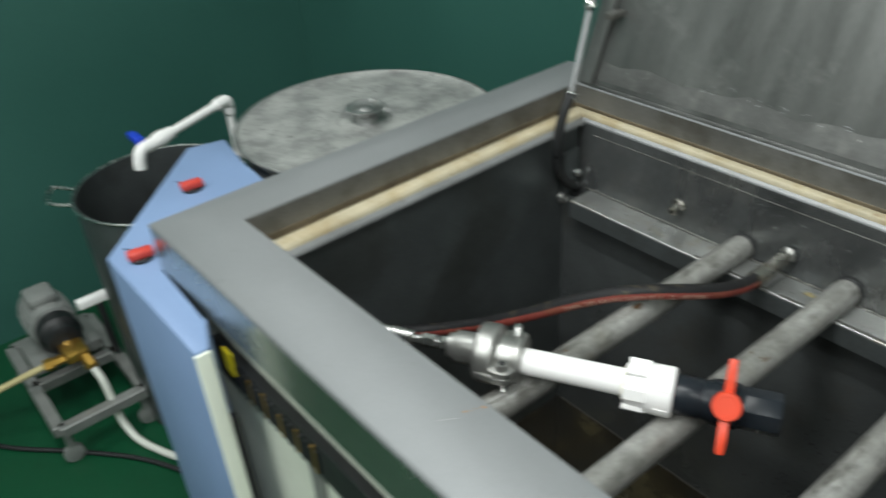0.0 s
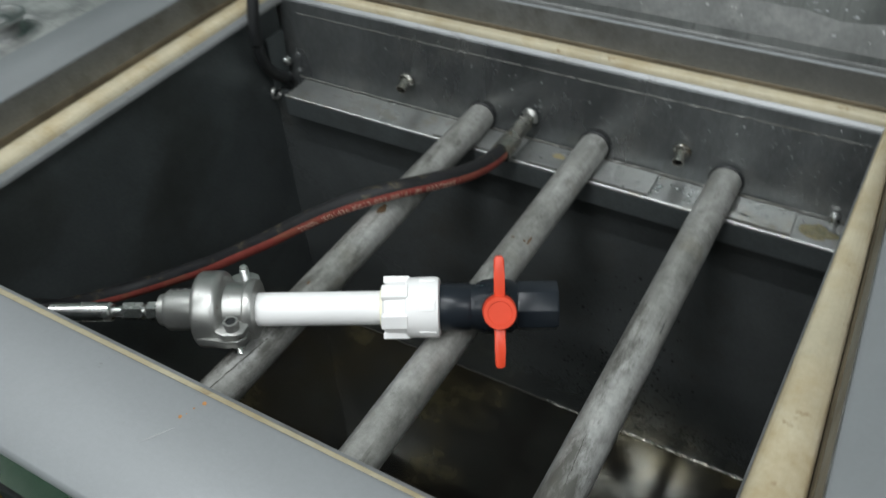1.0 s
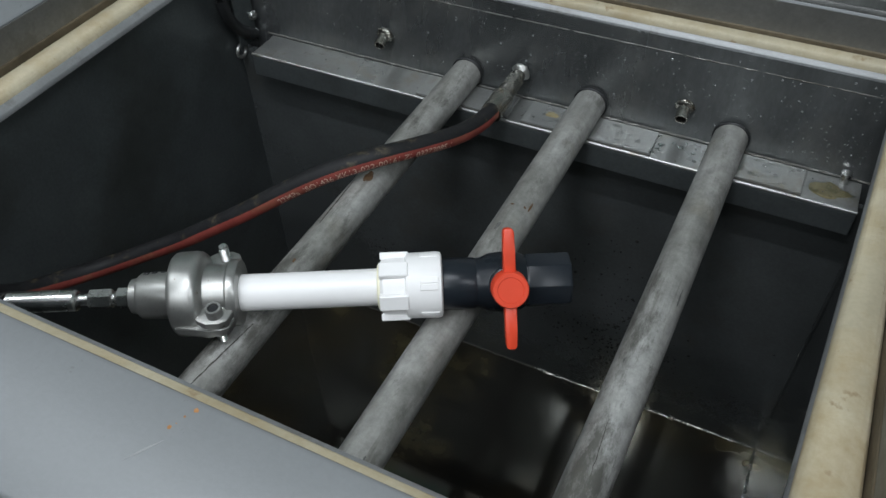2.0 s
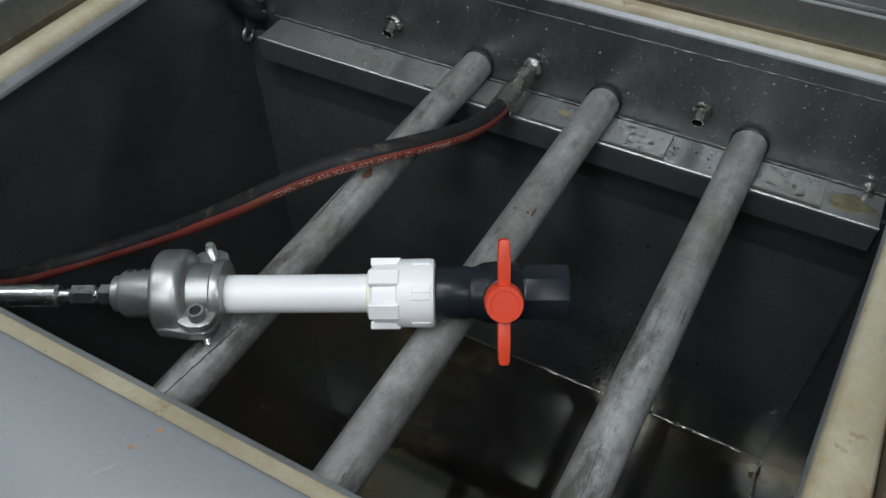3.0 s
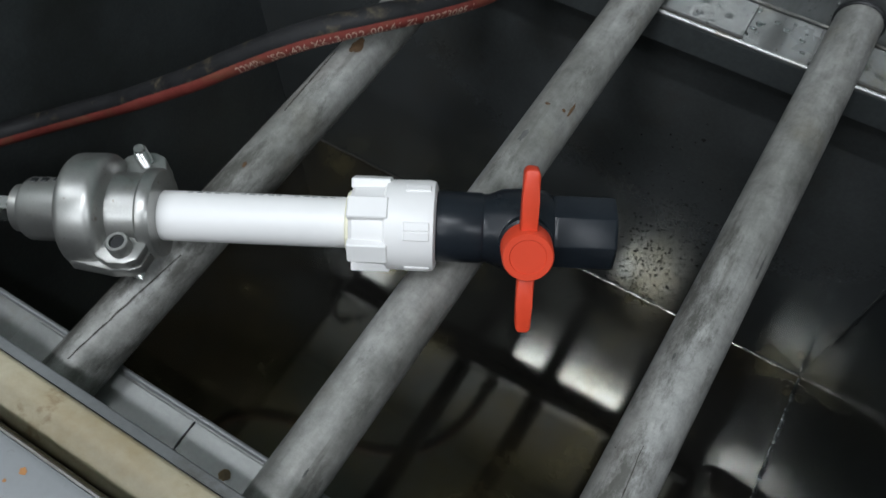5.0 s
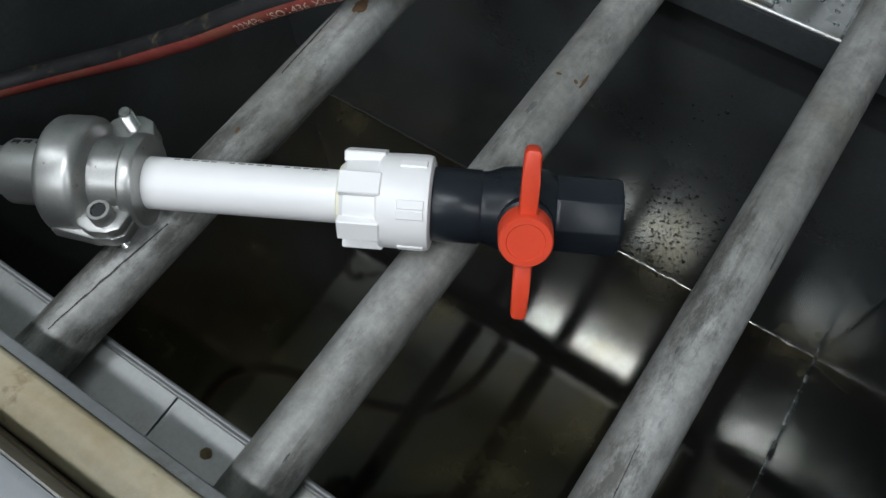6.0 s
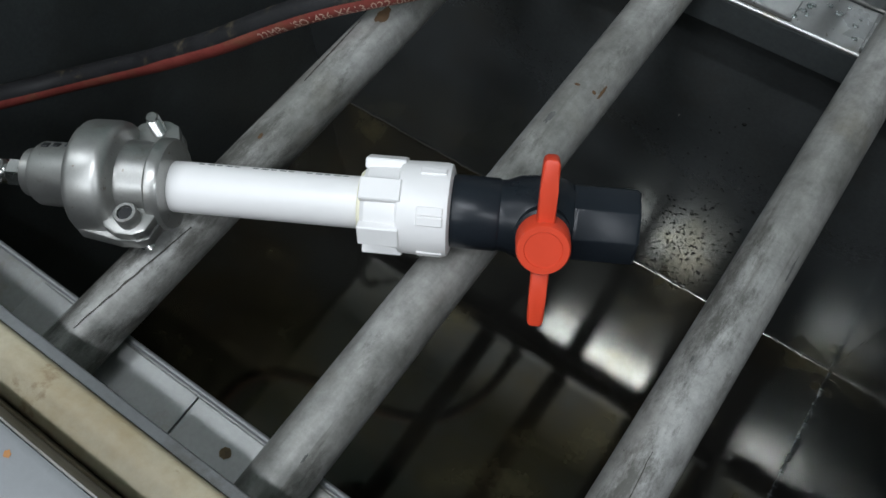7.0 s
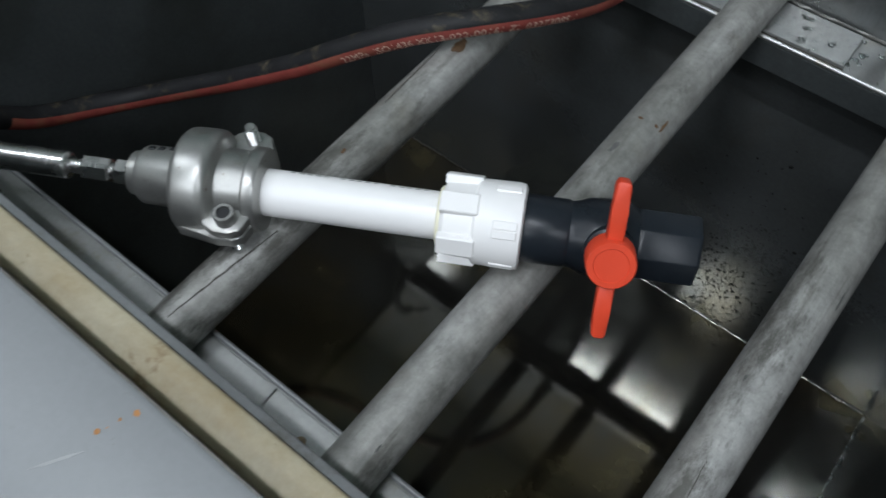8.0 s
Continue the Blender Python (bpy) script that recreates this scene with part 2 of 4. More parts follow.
def box(lo, hi, bevel=0.0, seg=2):
    bm = bmesh.new()
    bmesh.ops.create_cube(bm, size=1)
    for v in bm.verts:
        v.co = Vector([lo[i] + (v.co[i] + 0.5) * (hi[i] - lo[i]) for i in range(3)])
    if bevel:
        bmesh.ops.bevel(bm, geom=bm.edges[:], offset=bevel, segments=seg, affect="EDGES", profile=0.5)
    return bm


def join(*bms):
    out = bmesh.new()
    for b in bms:
        me = bpy.data.meshes.new("tmp")
        b.to_mesh(me)
        b.free()
        out.from_mesh(me)
        bpy.data.meshes.remove(me)
    return out


def moved(bm, m):
    bmesh.ops.transform(bm, matrix=m, verts=bm.verts)
    return bm


def prism(points, z0, z1, bevel=0.0):
    bm = bmesh.new()
    low = [bm.verts.new((x, y, z0)) for x, y in points]
    high = [bm.verts.new((x, y, z1)) for x, y in points]
    bm.faces.new(low[::-1])
    bm.faces.new(high)
    k = len(points)
    for i in range(k):
        bm.faces.new((low[i], low[(i + 1) % k], high[(i + 1) % k], high[i]))
    if bevel:
        bmesh.ops.bevel(bm, geom=bm.edges[:], offset=bevel, segments=2, affect="EDGES", profile=0.5)
    return bm


def lathe(profile, seg=40, closed=True, sides=None):
    """Turns (along, radius) round the local X axis."""
    bm = bmesh.new()
    rings = []
    k = sides or seg
    for s, r in profile:
        rings.append([bm.verts.new((s, r * math.cos(2 * math.pi * i / k), r * math.sin(2 * math.pi * i / k))) for i in range(k)])
    for a, b in zip(rings, rings[1:]):
        for i in range(k):
            bm.faces.new((a[i], a[(i + 1) % k], b[(i + 1) % k], b[i]))
    if closed:
        bm.faces.new(rings[0][::-1])
        bm.faces.new(rings[-1])
    return bm


def hollow(length, r, wall, bevel=0.0015, seg=40):
    """A tube along X with open ends and rounded rims."""
    b = bevel
    prof = [(b, r - wall), (0, r - wall + b), (0, r - b), (b, r), (length - b, r), (length, r - b), (length, r - wall + b), (length - b, r - wall)]
    bm = bmesh.new()
    rings = [[bm.verts.new((s, q * math.cos(2 * math.pi * i / seg), q * math.sin(2 * math.pi * i / seg))) for i in range(seg)] for s, q in prof]
    for a, c in zip(rings, rings[1:] + rings[:1]):
        for i in range(seg):
            bm.faces.new((a[i], a[(i + 1) % seg], c[(i + 1) % seg], c[i]))
    return bm


def smooth_path(points, steps=10):
    """Catmull-Rom through the points."""
    p = [Vector(q) for q in points]
    p = [2 * p[0] - p[1]] + p + [2 * p[-1] - p[-2]]
    out = []
    for i in range(1, len(p) - 2):
        for j in range(steps):
            t = j / steps
            a, b, c, d = p[i - 1:i + 3]
            out.append(0.5 * ((2 * b) + (c - a) * t + (2 * a - 5 * b + 4 * c - d) * t * t + (3 * b - a - 3 * c + d) * t ** 3))
    out.append(p[-2])
    return out


def frames_along(path, up=Vector((0, 0, 1))):
    out = []
    for i, q in enumerate(path):
        d = (path[min(i + 1, len(path) - 1)] - path[max(i - 1, 0)]).normalized()
        side = d.cross(up)
        side = side.normalized() if side.length > 0.02 else (out[-1][2] if out else d.cross(Vector((0, 1, 0))).normalized())
        out.append((q, d, side, side.cross(d).normalized()))
    return out


def sweep(path, radius, seg=20, a0=0.0, a1=2 * math.pi, lift=0.0, wobble=0.0):
    """A round skin along a path; a0 to a1 is the stretch of its girth."""
    bm = bmesh.new()
    full = a1 - a0 > 6.28
    k = seg if full else seg + 1
    rings = []
    for q, d, side, up in frames_along(path):
        r = radius + lift
        ring = []
        for i in range(k):
            a = a0 + (a1 - a0) * i / seg
            w = 1 + (wobble * noise.noise(q * 160 + Vector((a, 0, 0))) if wobble else 0)
            ring.append(bm.verts.new(q + r * w * (math.cos(a) * side + math.sin(a) * up)))
        rings.append(ring)
    for a, b in zip(rings, rings[1:]):
        for i in range(k if full else k - 1):
            bm.faces.new((a[i], a[(i + 1) % k], b[(i + 1) % k], b[i]))
    if full:
        bm.faces.new(rings[0][::-1])
        bm.faces.new(rings[-1])
    return bm


def corners(r):
    """Four corners of (x0, x1, y0, y1), or of (x0, x1 in front, y0, y1, x1 at the back)."""
    x0, x1, y0, y1 = r[:4]
    return (x0, y0), (x1, y0), (r[4] if len(r) > 4 else x1, y1), (x0, y1)


def rect_ring(inner, outer, profile):
    """Sweeps (k, z) round a rectangle: k 0 lies on the inner one (x0, x1, y0, y1), 1 on the outer one. The profile is closed."""
    bm = bmesh.new()
    loops = []
    for k, z in profile:
        p, q = corners(inner), corners(outer)
        loops.append([bm.verts.new((a[0] + k * (b[0] - a[0]), a[1] + k * (b[1] - a[1]), z)) for a, b in zip(p, q)])
    for a, b in zip(loops, loops[1:] + loops[:1]):
        for i in range(4):
            bm.faces.new((a[i], a[(i + 1) % 4], b[(i + 1) % 4], b[i]))
    return bm


def spray(poses):
    """Small round drops, one for each pose."""
    tmp = bmesh.new()
    bmesh.ops.create_icosphere(tmp, subdivisions=1, radius=1)
    tmp.verts.index_update()
    base, faces = [v.co.copy() for v in tmp.verts], [[v.index for v in f.verts] for f in tmp.faces]
    tmp.free()
    me = bpy.data.meshes.new("tmp")
    me.from_pydata([m @ c for m in poses for c in base], [], [[i + k * len(base) for i in f] for k in range(len(poses)) for f in faces])
    bm = bmesh.new()
    bm.from_mesh(me)
    bpy.data.meshes.remove(me)
    return bm


def axis_pose(at, direction, up=(0, 0, 1)):
    """A pose whose X runs along direction, with Z as near to up as can be."""
    x = Vector(direction).normalized()
    y = Vector(up).cross(x).normalized()
    z = x.cross(y)
    m = Matrix((x, y, z)).transposed().to_4x4()
    m.translation = at
    return m


# ---- room ----
X0, X1, Y0, Y1, ZC, ZG = -1.93, 2.2, -3.4, 0.35, 2.8, 1.75
# East and south walls and ceiling are unseen, kept pale to bounce light.
for name, lo, hi, mat, lab in (
        ("floor", (X0 - 0.1, Y0 - 0.1, -0.1), (X1 + 0.1, Y1 + 0.1, 0), FLOORPAINT, "glossy dark green painted workshop floor"),
        ("wall_west", (X0 - 0.1, Y0 - 0.1, 0), (X0, Y1 + 0.1, ZG), WALLPAINT, "plain dark green painted wall"),
        # Upper walls are unseen too, pale for fill and for the tank floor's reflections.
        ("wall_west_upper", (X0 - 0.1, Y0 - 0.1, ZG), (X0, Y1 + 0.1, ZC), PALEPAINT, "unseen upper wall, pale to bounce light"),
        ("wall_north", (X0, Y1, 0), (X1, Y1 + 0.1, ZG), WALLPAINT, "plain dark green painted wall behind the tank"),
        ("wall_north_upper", (X0, Y1, ZG), (X1, Y1 + 0.1, ZC), PALEPAINT, "unseen upper wall behind the tank, pale to bounce light"),
        ("wall_east", (X1, Y0 - 0.1, 0), (X1 + 0.1, Y1 + 0.1, ZC), PALEPAINT, "unseen wall, pale to bounce light"),
        ("wall_south", (X0, Y0 - 0.1, 0), (X1, Y0, ZC), PALEPAINT, "unseen wall, pale to bounce light"),
        ("ceiling", (X0 - 0.1, Y0 - 0.1, ZC), (X1 + 0.1, Y1 + 0.1, ZC + 0.1), CEILING, "unseen ceiling, pale to bounce light")):
    tagged(part(name, box(lo, hi), mat, None, lab, None), lab, name.split("_")[0], kind="structure")
# Every light gets a housing, the added fill ones too.
for x, y, z, length, width, power in LIGHT_ROWS:
    t = thing("batten_light", (x, y, ZC), "white ceiling batten, unseen, most of them added as fill", "lamp", "ceiling lamps")
    part("housing", box((x - length / 2 - 0.03, y - 0.1, z + 0.02), (x + length / 2 + 0.03, y + 0.1, ZC), 0.006), PVC, t)

# ---- the tank ----
ZR = 0.920                                  # rim top
INR = (-0.510, 0.297, -0.559, 0.049)        # rim opening
OUT = (-0.588, 0.378, -0.652, 0.116)        # rim outside
LIPIN = (-0.469, 0.250, -0.526, 0.026, 0.281)     # inner edge of the folded lip
SEALIN = (-0.478, 0.2515, -0.5315, 0.031, 0.2825)
WX0, WX1, WY0, WY1, ZF = -0.473, 0.301, -0.533, 0.010, 0.295
ZL = 0.764                                  # ledge top
tank = thing("dip_tank", (-0.09, -0.28, 0), "open stainless steel wash tank with its lid raised", "tank")
b = 0.035
part("rim", rect_ring(INR, OUT, [(0, 0.858), (0, ZR - 0.002), (b, ZR), (1 - b, ZR), (1, ZR - 0.003), (1, ZR - 0.006), (0.9, ZR - 0.006), (0.9, 0.858)]),
     RIM, tank, "grey satin sheet-steel rim", 50)
part("skirt", rect_ring([a + s * 0.004 for a, s in zip(OUT, (1, -1, 1, -1))], OUT, [(0, 0.848), (0, ZR - 0.007), (0.9, ZR - 0.007), (0.9, 0.848)]), SKIRT, tank, "smooth reflecting steel skirt", 30)
part("recess_lining", rect_ring([a + s * 0.0012 for a, s in zip(INR, (1, -1, 1, -1))], INR, [(0, 0.860), (0, 0.9165), (0.9, 0.9165), (0.9, 0.860)]),
     BROWN, tank, "grimy steel upstand", 30)
part("grime_band", rect_ring([a + s * 0.0022 for a, s in zip(INR, (1, -1, 1, -1))], [a + s * 0.0013 for a, s in zip(INR, (1, -1, 1, -1))], [(0, 0.862), (0, 0.8835), (1, 0.885), (1, 0.862)]),
     GRIME, tank, "brown grime along the seal", 30)


def sloped(bm):
    """The inner edge of the opening falls a little towards the front, more so on the east side."""
    for v in bm.verts:
        v.co.z -= (0.0062 + 0.007 * (v.co.x + 0.1)) * min(1.0, max(0.0, (0.03 - v.co.y) / 0.56))
    return bm


BULB = [(0, 0.864), (0, 0.871)] + [(0.5 - 0.5 * math.cos(math.pi * i / 10), 0.8725 + 0.0105 * math.sin(math.pi * i / 10) ** 0.8) for i in range(1, 10)] + [(1, 0.8725), (1, 0.864)]
part("seal", sloped(rect_ring(SEALIN, [a + s * 0.0024 for a, s in zip(INR, (1, -1, 1, -1))], BULB)), SEAL, tank, "aged cream rubber gasket", 50)
part("lip", sloped(rect_ring(LIPIN, SEALIN, [(0, 0.865), (0, 0.869), (0.12, 0.8705), (0.95, 0.8735), (0.95, 0.867)])), LIP, tank, "bright folded steel edge", 40)
# shell: back, front, sides and bottom
SLOPE = (0.0245 - 0.0060) / (0.868 - 0.760)   # the back plate leans back a little


def back_y(z):
    return 0.0060 + (z - 0.760) * SLOPE


bm = box((WX0, 0, 0.74), (WX1, 0.005, 0.868))
for v in bm.verts:
    v.co.y += back_y(v.co.z)
part("back_wall", bm, BACKPLATE, tank, "wet spotted steel plate", None)
part("back_wall", box((WX0, -0.018, ZF), (WX1, -0.012, 0.752)), LOWWALL, tank, "", None)
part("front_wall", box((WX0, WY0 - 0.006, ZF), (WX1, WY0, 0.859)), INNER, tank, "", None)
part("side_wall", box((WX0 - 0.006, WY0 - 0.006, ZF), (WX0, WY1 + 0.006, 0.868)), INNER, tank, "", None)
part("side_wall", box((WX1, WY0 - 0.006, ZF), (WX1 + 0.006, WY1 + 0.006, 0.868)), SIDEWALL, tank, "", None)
part("tank_floor", box((WX0 - 0.006, WY0 - 0.006, ZF - 0.006), (WX1 + 0.006, WY1 + 0.006, ZF)), WETFLOOR, tank, "wet steel bottom with brown sludge and sediment", None)
# ledges that carry the pipes
for y_wall, y_edge in ((0.0055, -0.042), (WY0 + 0.0005, -0.4965)):
    lo, hi = min(y_wall, y_edge), max(y_wall, y_edge)
    part("ledge", box((-0.434, lo, ZL - 0.0025), (0.286, hi, ZL), 0.001), LEDGE, tank, "stained steel ledge", None)
    e0, e1 = (y_edge - 0.0015, y_edge + 0.0015)
    # Same ledge steel, coloured darker for the dark tank its face reflects.
    part("ledge_face", box((-0.434, e0, 0.734), (0.286, e1, ZL - 0.0025), 0.0008), INNER, tank, "ledge front in shade-dark steel", None)
    # The glint along the back edge is put in as brighter steel.
    part("ledge_edge", sweep([Vector((-0.434, y_edge, ZL - 0.0008)), Vector((0.286, y_edge, ZL - 0.0008))], 0.0021, 10), EDGE if y_edge > -0.1 else LIP, tank, "bright folded edge")
PIPES = ((-0.156, -0.164), (-0.0045, -0.016), (0.1505, 0.139))   # x at the back and at the front
PR, PZ = 0.0178, 0.7788
for (xb, xf), (a, c) in zip(PIPES, ((-0.202, -0.086), (-0.070, 0.078), (0.130, 0.232))):
    part("ledge_plate", box((a, -0.0395, ZL + 0.0003), (c, 0.001, ZL + 0.0036), 0.0007), PLATE, tank, "thin steel cover plate", None)
    part("ledge_plate", box((a - 0.02, WY0 + 0.004, ZL + 0.0003), (c - 0.0015, -0.4995, ZL + 0.0022), 0.0006), PLATE, tank, "thin steel cover plate", None)
    part("plate_joint", box((a + 0.001, -0.0410, ZL + 0.0002), (c, -0.0393, ZL + 0.0012)), DARKSEAM, tank, "dark wet joint", None)
    run = Vector((xb - xf, WY1 - WY0 - 0.002, 0))
    bm = hollow(run.length, PR, 0.003)
    part("pipe", moved(bm, axis_pose((xf, WY0 + 0.001, PZ), run)), GALV, tank, "weathered galvanised steel pipe")
    part("pipe_collar", moved(hollow(0.004, PR + 0.0018, 0.003, 0.0008), axis_pose((xb, back_y(PZ) - 0.004, PZ), (0, 1, 0))), BLACK, tank, "black sealing ring")


def rust_patch(k, y, turn, length, width):
    """A flaky rust mark that hugs a pipe's top."""
    bm = bmesh.new()
    x = PIPES[k][0] + (PIPES[k][1] - PIPES[k][0]) * y / (WY0 - WY1)
    mid = bm.verts.new((x + (PR + 0.0004) * math.sin(turn), y, PZ + (PR + 0.0004) * math.cos(turn)))
    loops = []
    for f in (0.3, 0.65, 1.0):
        loop = []
        for i in range(22):
            a = 2 * math.pi * i / 22
            r = f * (1 + 0.5 * noise.noise(Vector((math.cos(a) * 1.9 + x * 50, math.sin(a) * 1.9, y * 50))))
            u, w = turn + math.sin(a) * r * width / PR, math.cos(a) * r * length
            lift = PR + 0.0004 - 0.0003 * f
            loop.append(bm.verts.new((x + lift * math.sin(u), y + w, PZ + lift * math.cos(u))))
        loops.append(loop)
    for i in range(22):
        j = (i + 1) % 22
        bm.faces.new((mid, loops[0][i], loops[0][j]))
        for p, q in zip(loops, loops[1:]):
            bm.faces.new((p[i], p[j], q[j], q[i]))
    return bm


for k, y, turn, length, width, mat in ((1, -0.196, 0.70, 0.007, 0.0011, RUST), (1, -0.201, 0.45, 0.0014, 0.0016, RUST), (1, -0.202, -0.26, 0.0012, 0.0022, RUST), (0, -0.224, 0.12, 0.008, 0.0042, RUST), (0, -0.351, 0.03, 0.0024, 0.0014, RUST),
                                       (1, -0.235, -0.30, 0.0058, 0.0022, ZINC), (1, -0.495, 0.46, 0.0030, 0.0008, ZINC), (2, -0.332, -0.51, 0.0026, 0.0008, ZINC), (2, -0.25, 0.8, 0.010, 0.0009, ZINC), (0, -0.40, 0.62, 0.012, 0.0016, ZINC)):
    part("rust_mark" if mat is RUST else "grime_mark", rust_patch(k, y, turn, length, width), mat, tank, "brown rust mark" if mat is RUST else "dark grime mark", None)


def pipe_seam(k, y0, turn0, y1, turn1, width):
    """A ragged dark crack that runs askew along a pipe."""
    bm = bmesh.new()
    rows = []
    for i in range(31):
        f = i / 30
        y = y0 + (y1 - y0) * f
        x = PIPES[k][0] + (PIPES[k][1] - PIPES[k][0]) * y / (WY0 - WY1)
        t = turn0 + (turn1 - turn0) * f + 0.035 * noise.noise(Vector((y * 140, k, 1)))
        w = width / PR * (0.55 + 0.45 * math.sin(math.pi * f)) * (1 + 0.8 * noise.noise(Vector((y * 260, k, 5))))
        rows.append([bm.verts.new((x + (PR + 0.0002) * math.sin(t + e * w), y, PZ + (PR + 0.0002) * math.cos(t + e * w))) for e in (-1, 1)])
    for a, c in zip(rows, rows[1:]):
        bm.faces.new((a[0], a[1], c[1], c[0]))
    return bm


for row in ((0, -0.512, 0.10, -0.425, 0.55, 0.0006), (0, -0.300, -0.33, -0.235, -0.55, 0.0010), (2, -0.44, 0.1, -0.39, -0.1, 0.0003)):
    part("pipe_seam", pipe_seam(*row), DARKSEAM, tank, "ragged dark crack along the pipe", None)


def stub(parent, x, z, y=0.010, length=0.022, tilt=-18):
    m = pose(x, y, z) @ axis_pose((0, 0, 0), (0.05, -1, math.tan(radians(tilt))))
    p = part("nipple", moved(hollow(length, 0.0068, 0.0016, 0.0006, 24), m), WETSTEEL, parent, "short welded steel nipple")
    bm = bmesh.new()
    bmesh.ops.create_icosphere(bm, subdivisions=3, radius=0.0105)
    for v in bm.verts:
        v.co.x *= 0.45
        v.co *= 1 + 0.22 * noise.noise(v.co * 260 + Vector((x * 9, 0, 0)))
    part("weld", moved(bm, m @ pose(0.004, 0, 0)), WETSTEEL, p, "lumpy weld")
    return p


for x in (-0.265, 0.097):
    stub(tank, x, 0.805)
part("bolt", moved(lathe([(0, 0.0045), (0.008, 0.0045), (0.0085, 0.006), (0.0125, 0.0055), (0.014, 0.003)], 16), axis_pose((0.268, 0.000, ZL), (0, 0, 1), (0, 1, 0))), CHROME, tank, "small wet steel bolt")


def bead(points, r, seedling):
    path = []
    pts = [Vector(p) for p in points]
    for a, c in zip(pts, pts[1:]):
        k = max(2, int((c - a).length / 0.0035))
        path += [a.lerp(c, i / k) for i in range(k)]
    path.append(pts[-1])
    path = [p + 0.0012 * Vector((noise.noise(p * 90), noise.noise(p * 90 + Vector((7, seedling, 0))), 0)) for p in path]
    return sweep(path, r, 8, wobble=0.35)


# One weld in two colours: dim stretch dark, sparkling stretch brighter.
part("weld_bead", bead([(WX0 + 0.01, -0.019, ZF + 0.001), (-0.03, -0.019, ZF + 0.0008)], 0.0012, 1), DARKSEAM, tank, "weld seam, dim stretch coloured dark")
part("weld_bead", bead([(-0.03, -0.019, ZF + 0.0008), (WX1 - 0.002, -0.019, ZF + 0.0005)], 0.0017, 1), WETSTEEL, tank, "wet lumpy weld seam")
part("weld_bead", bead([(WX1 - 0.001, -0.022, ZF + 0.001), (WX1 - 0.001, WY0 + 0.01, ZF + 0.0005)], 0.0013, 5), CHROME, tank, "bright lumpy weld seam")
part("weld_bead", bead([(WX1 - 0.002, -0.019, ZF + 0.003), (WX1 - 0.0021, -0.0191, 0.72)], 0.0007, 9), LOWWALL, tank)

WATER, wn, wl, wp = nodes_of("water")
wp.inputs["Base Color"].default_value = (0.9, 0.95, 0.95, 1)
wp.inputs["Transmission Weight"].default_value = 1.0
wp.inputs["Roughness"].default_value = 0.03
wp.inputs["IOR"].default_value = 1.33
rng = random.Random(11)
drops = []
for i in range(520):
    on_ledge, zz = i % 5 == 0, rng.uniform(0.772, 0.864)
    x = rng.uniform(-0.40, 0.28) if i % 3 else rng.uniform(0.0, 0.28)
    r = rng.uniform(0.0004, 0.0009) if rng.random() < 0.9 else rng.uniform(0.0009, 0.0017)
    at = pose(x, rng.uniform(-0.038, 0.000), ZL + 0.001) if on_ledge else pose(x, back_y(zz), zz)
    drops.append(at @ Matrix.Diagonal((r, r if on_ledge else r * 0.5, r * 0.5 if on_ledge else r * 1.15, 1)))
tagged(part("spray", spray(drops), GLINT, tank, "water droplets with the glint in their pale colour", 80), kind="stuff")
drops = []
for i in range(70):
    x, r = rng.uniform(-0.06, 0.23), rng.uniform(0.0012, 0.0026)
    drops.append(pose(x, rng.uniform(-0.036, -0.004), ZL + 0.0036) @ Matrix.Diagonal((r * rng.uniform(1, 1.8), r, r * 0.45, 1)))
tagged(part("spray", spray(drops), WATER, tank, "clear drops standing on the cover plates", 80), kind="stuff")
drops = []
for i in range(1500):
    r = rng.uniform(0.0004, 0.0011) if rng.random() < 0.85 else rng.uniform(0.0011, 0.0019)
    if i % 5 < 3:
        r *= 1.4
        at = pose(rng.gauss(0.075, 0.045), -0.018, 0.30 + abs(rng.gauss(0, 0.11))) @ Matrix.Diagonal((r, r * 0.25, r * 1.2, 1))
    else:
        at = pose(WX1, rng.gauss(-0.19, 0.07), rng.gauss(0.49, 0.07)) @ Matrix.Diagonal((r * 0.25, r, r * 1.2, 1))
    drops.append(at)
tagged(part("spray", spray(drops), DROP, tank, "water droplets on the lower walls, coloured dark against the reflections", 80), kind="stuff")


for z, r in ((0.8535, 0.0007), (ZL + 0.001, 0.0014)):
    part("caulk_line", bead([(WX0 + 0.03, back_y(z), z), (WX1 - 0.004, back_y(z), z)], r, 3), BROWN, tank, "thin grey sealant line")


def flat_mark(x, y, z, r, stretch=1.0, turn=0.0):
    bm = bmesh.new()
    mid = bm.verts.new((x, y, z))
    ring = []
    for i in range(16):
        a = 2 * math.pi * i / 16
        q = r * (1 + 0.5 * noise.noise(Vector((math.cos(a) * 1.5 + x * 80, math.sin(a) * 1.5 + y * 80, 3))))
        u, w = math.cos(a) * q * stretch, math.sin(a) * q
        ring.append(bm.verts.new((x + u * math.cos(turn) - w * math.sin(turn), y + u * math.sin(turn) + w * math.cos(turn), z)))
    for i in range(16):
        bm.faces.new((mid, ring[i], ring[(i + 1) % 16]))
    return bm


for x, y, r in ((-0.0620, -0.5655, 0.0014), (-0.0655, -0.5715, 0.0007), (-0.0690, -0.5805, 0.0013), (-0.0670, -0.5770, 0.0004)):
    part("rust_spot", flat_mark(x, y, ZR + 0.0003, r), RUSTORANGE, tank, "small orange rust spot", None)
part("rust_spot", flat_mark(-0.054, -0.515, ZL + 0.0025, 0.0034), TANSTAIN, tank, "brown rust stain", None)
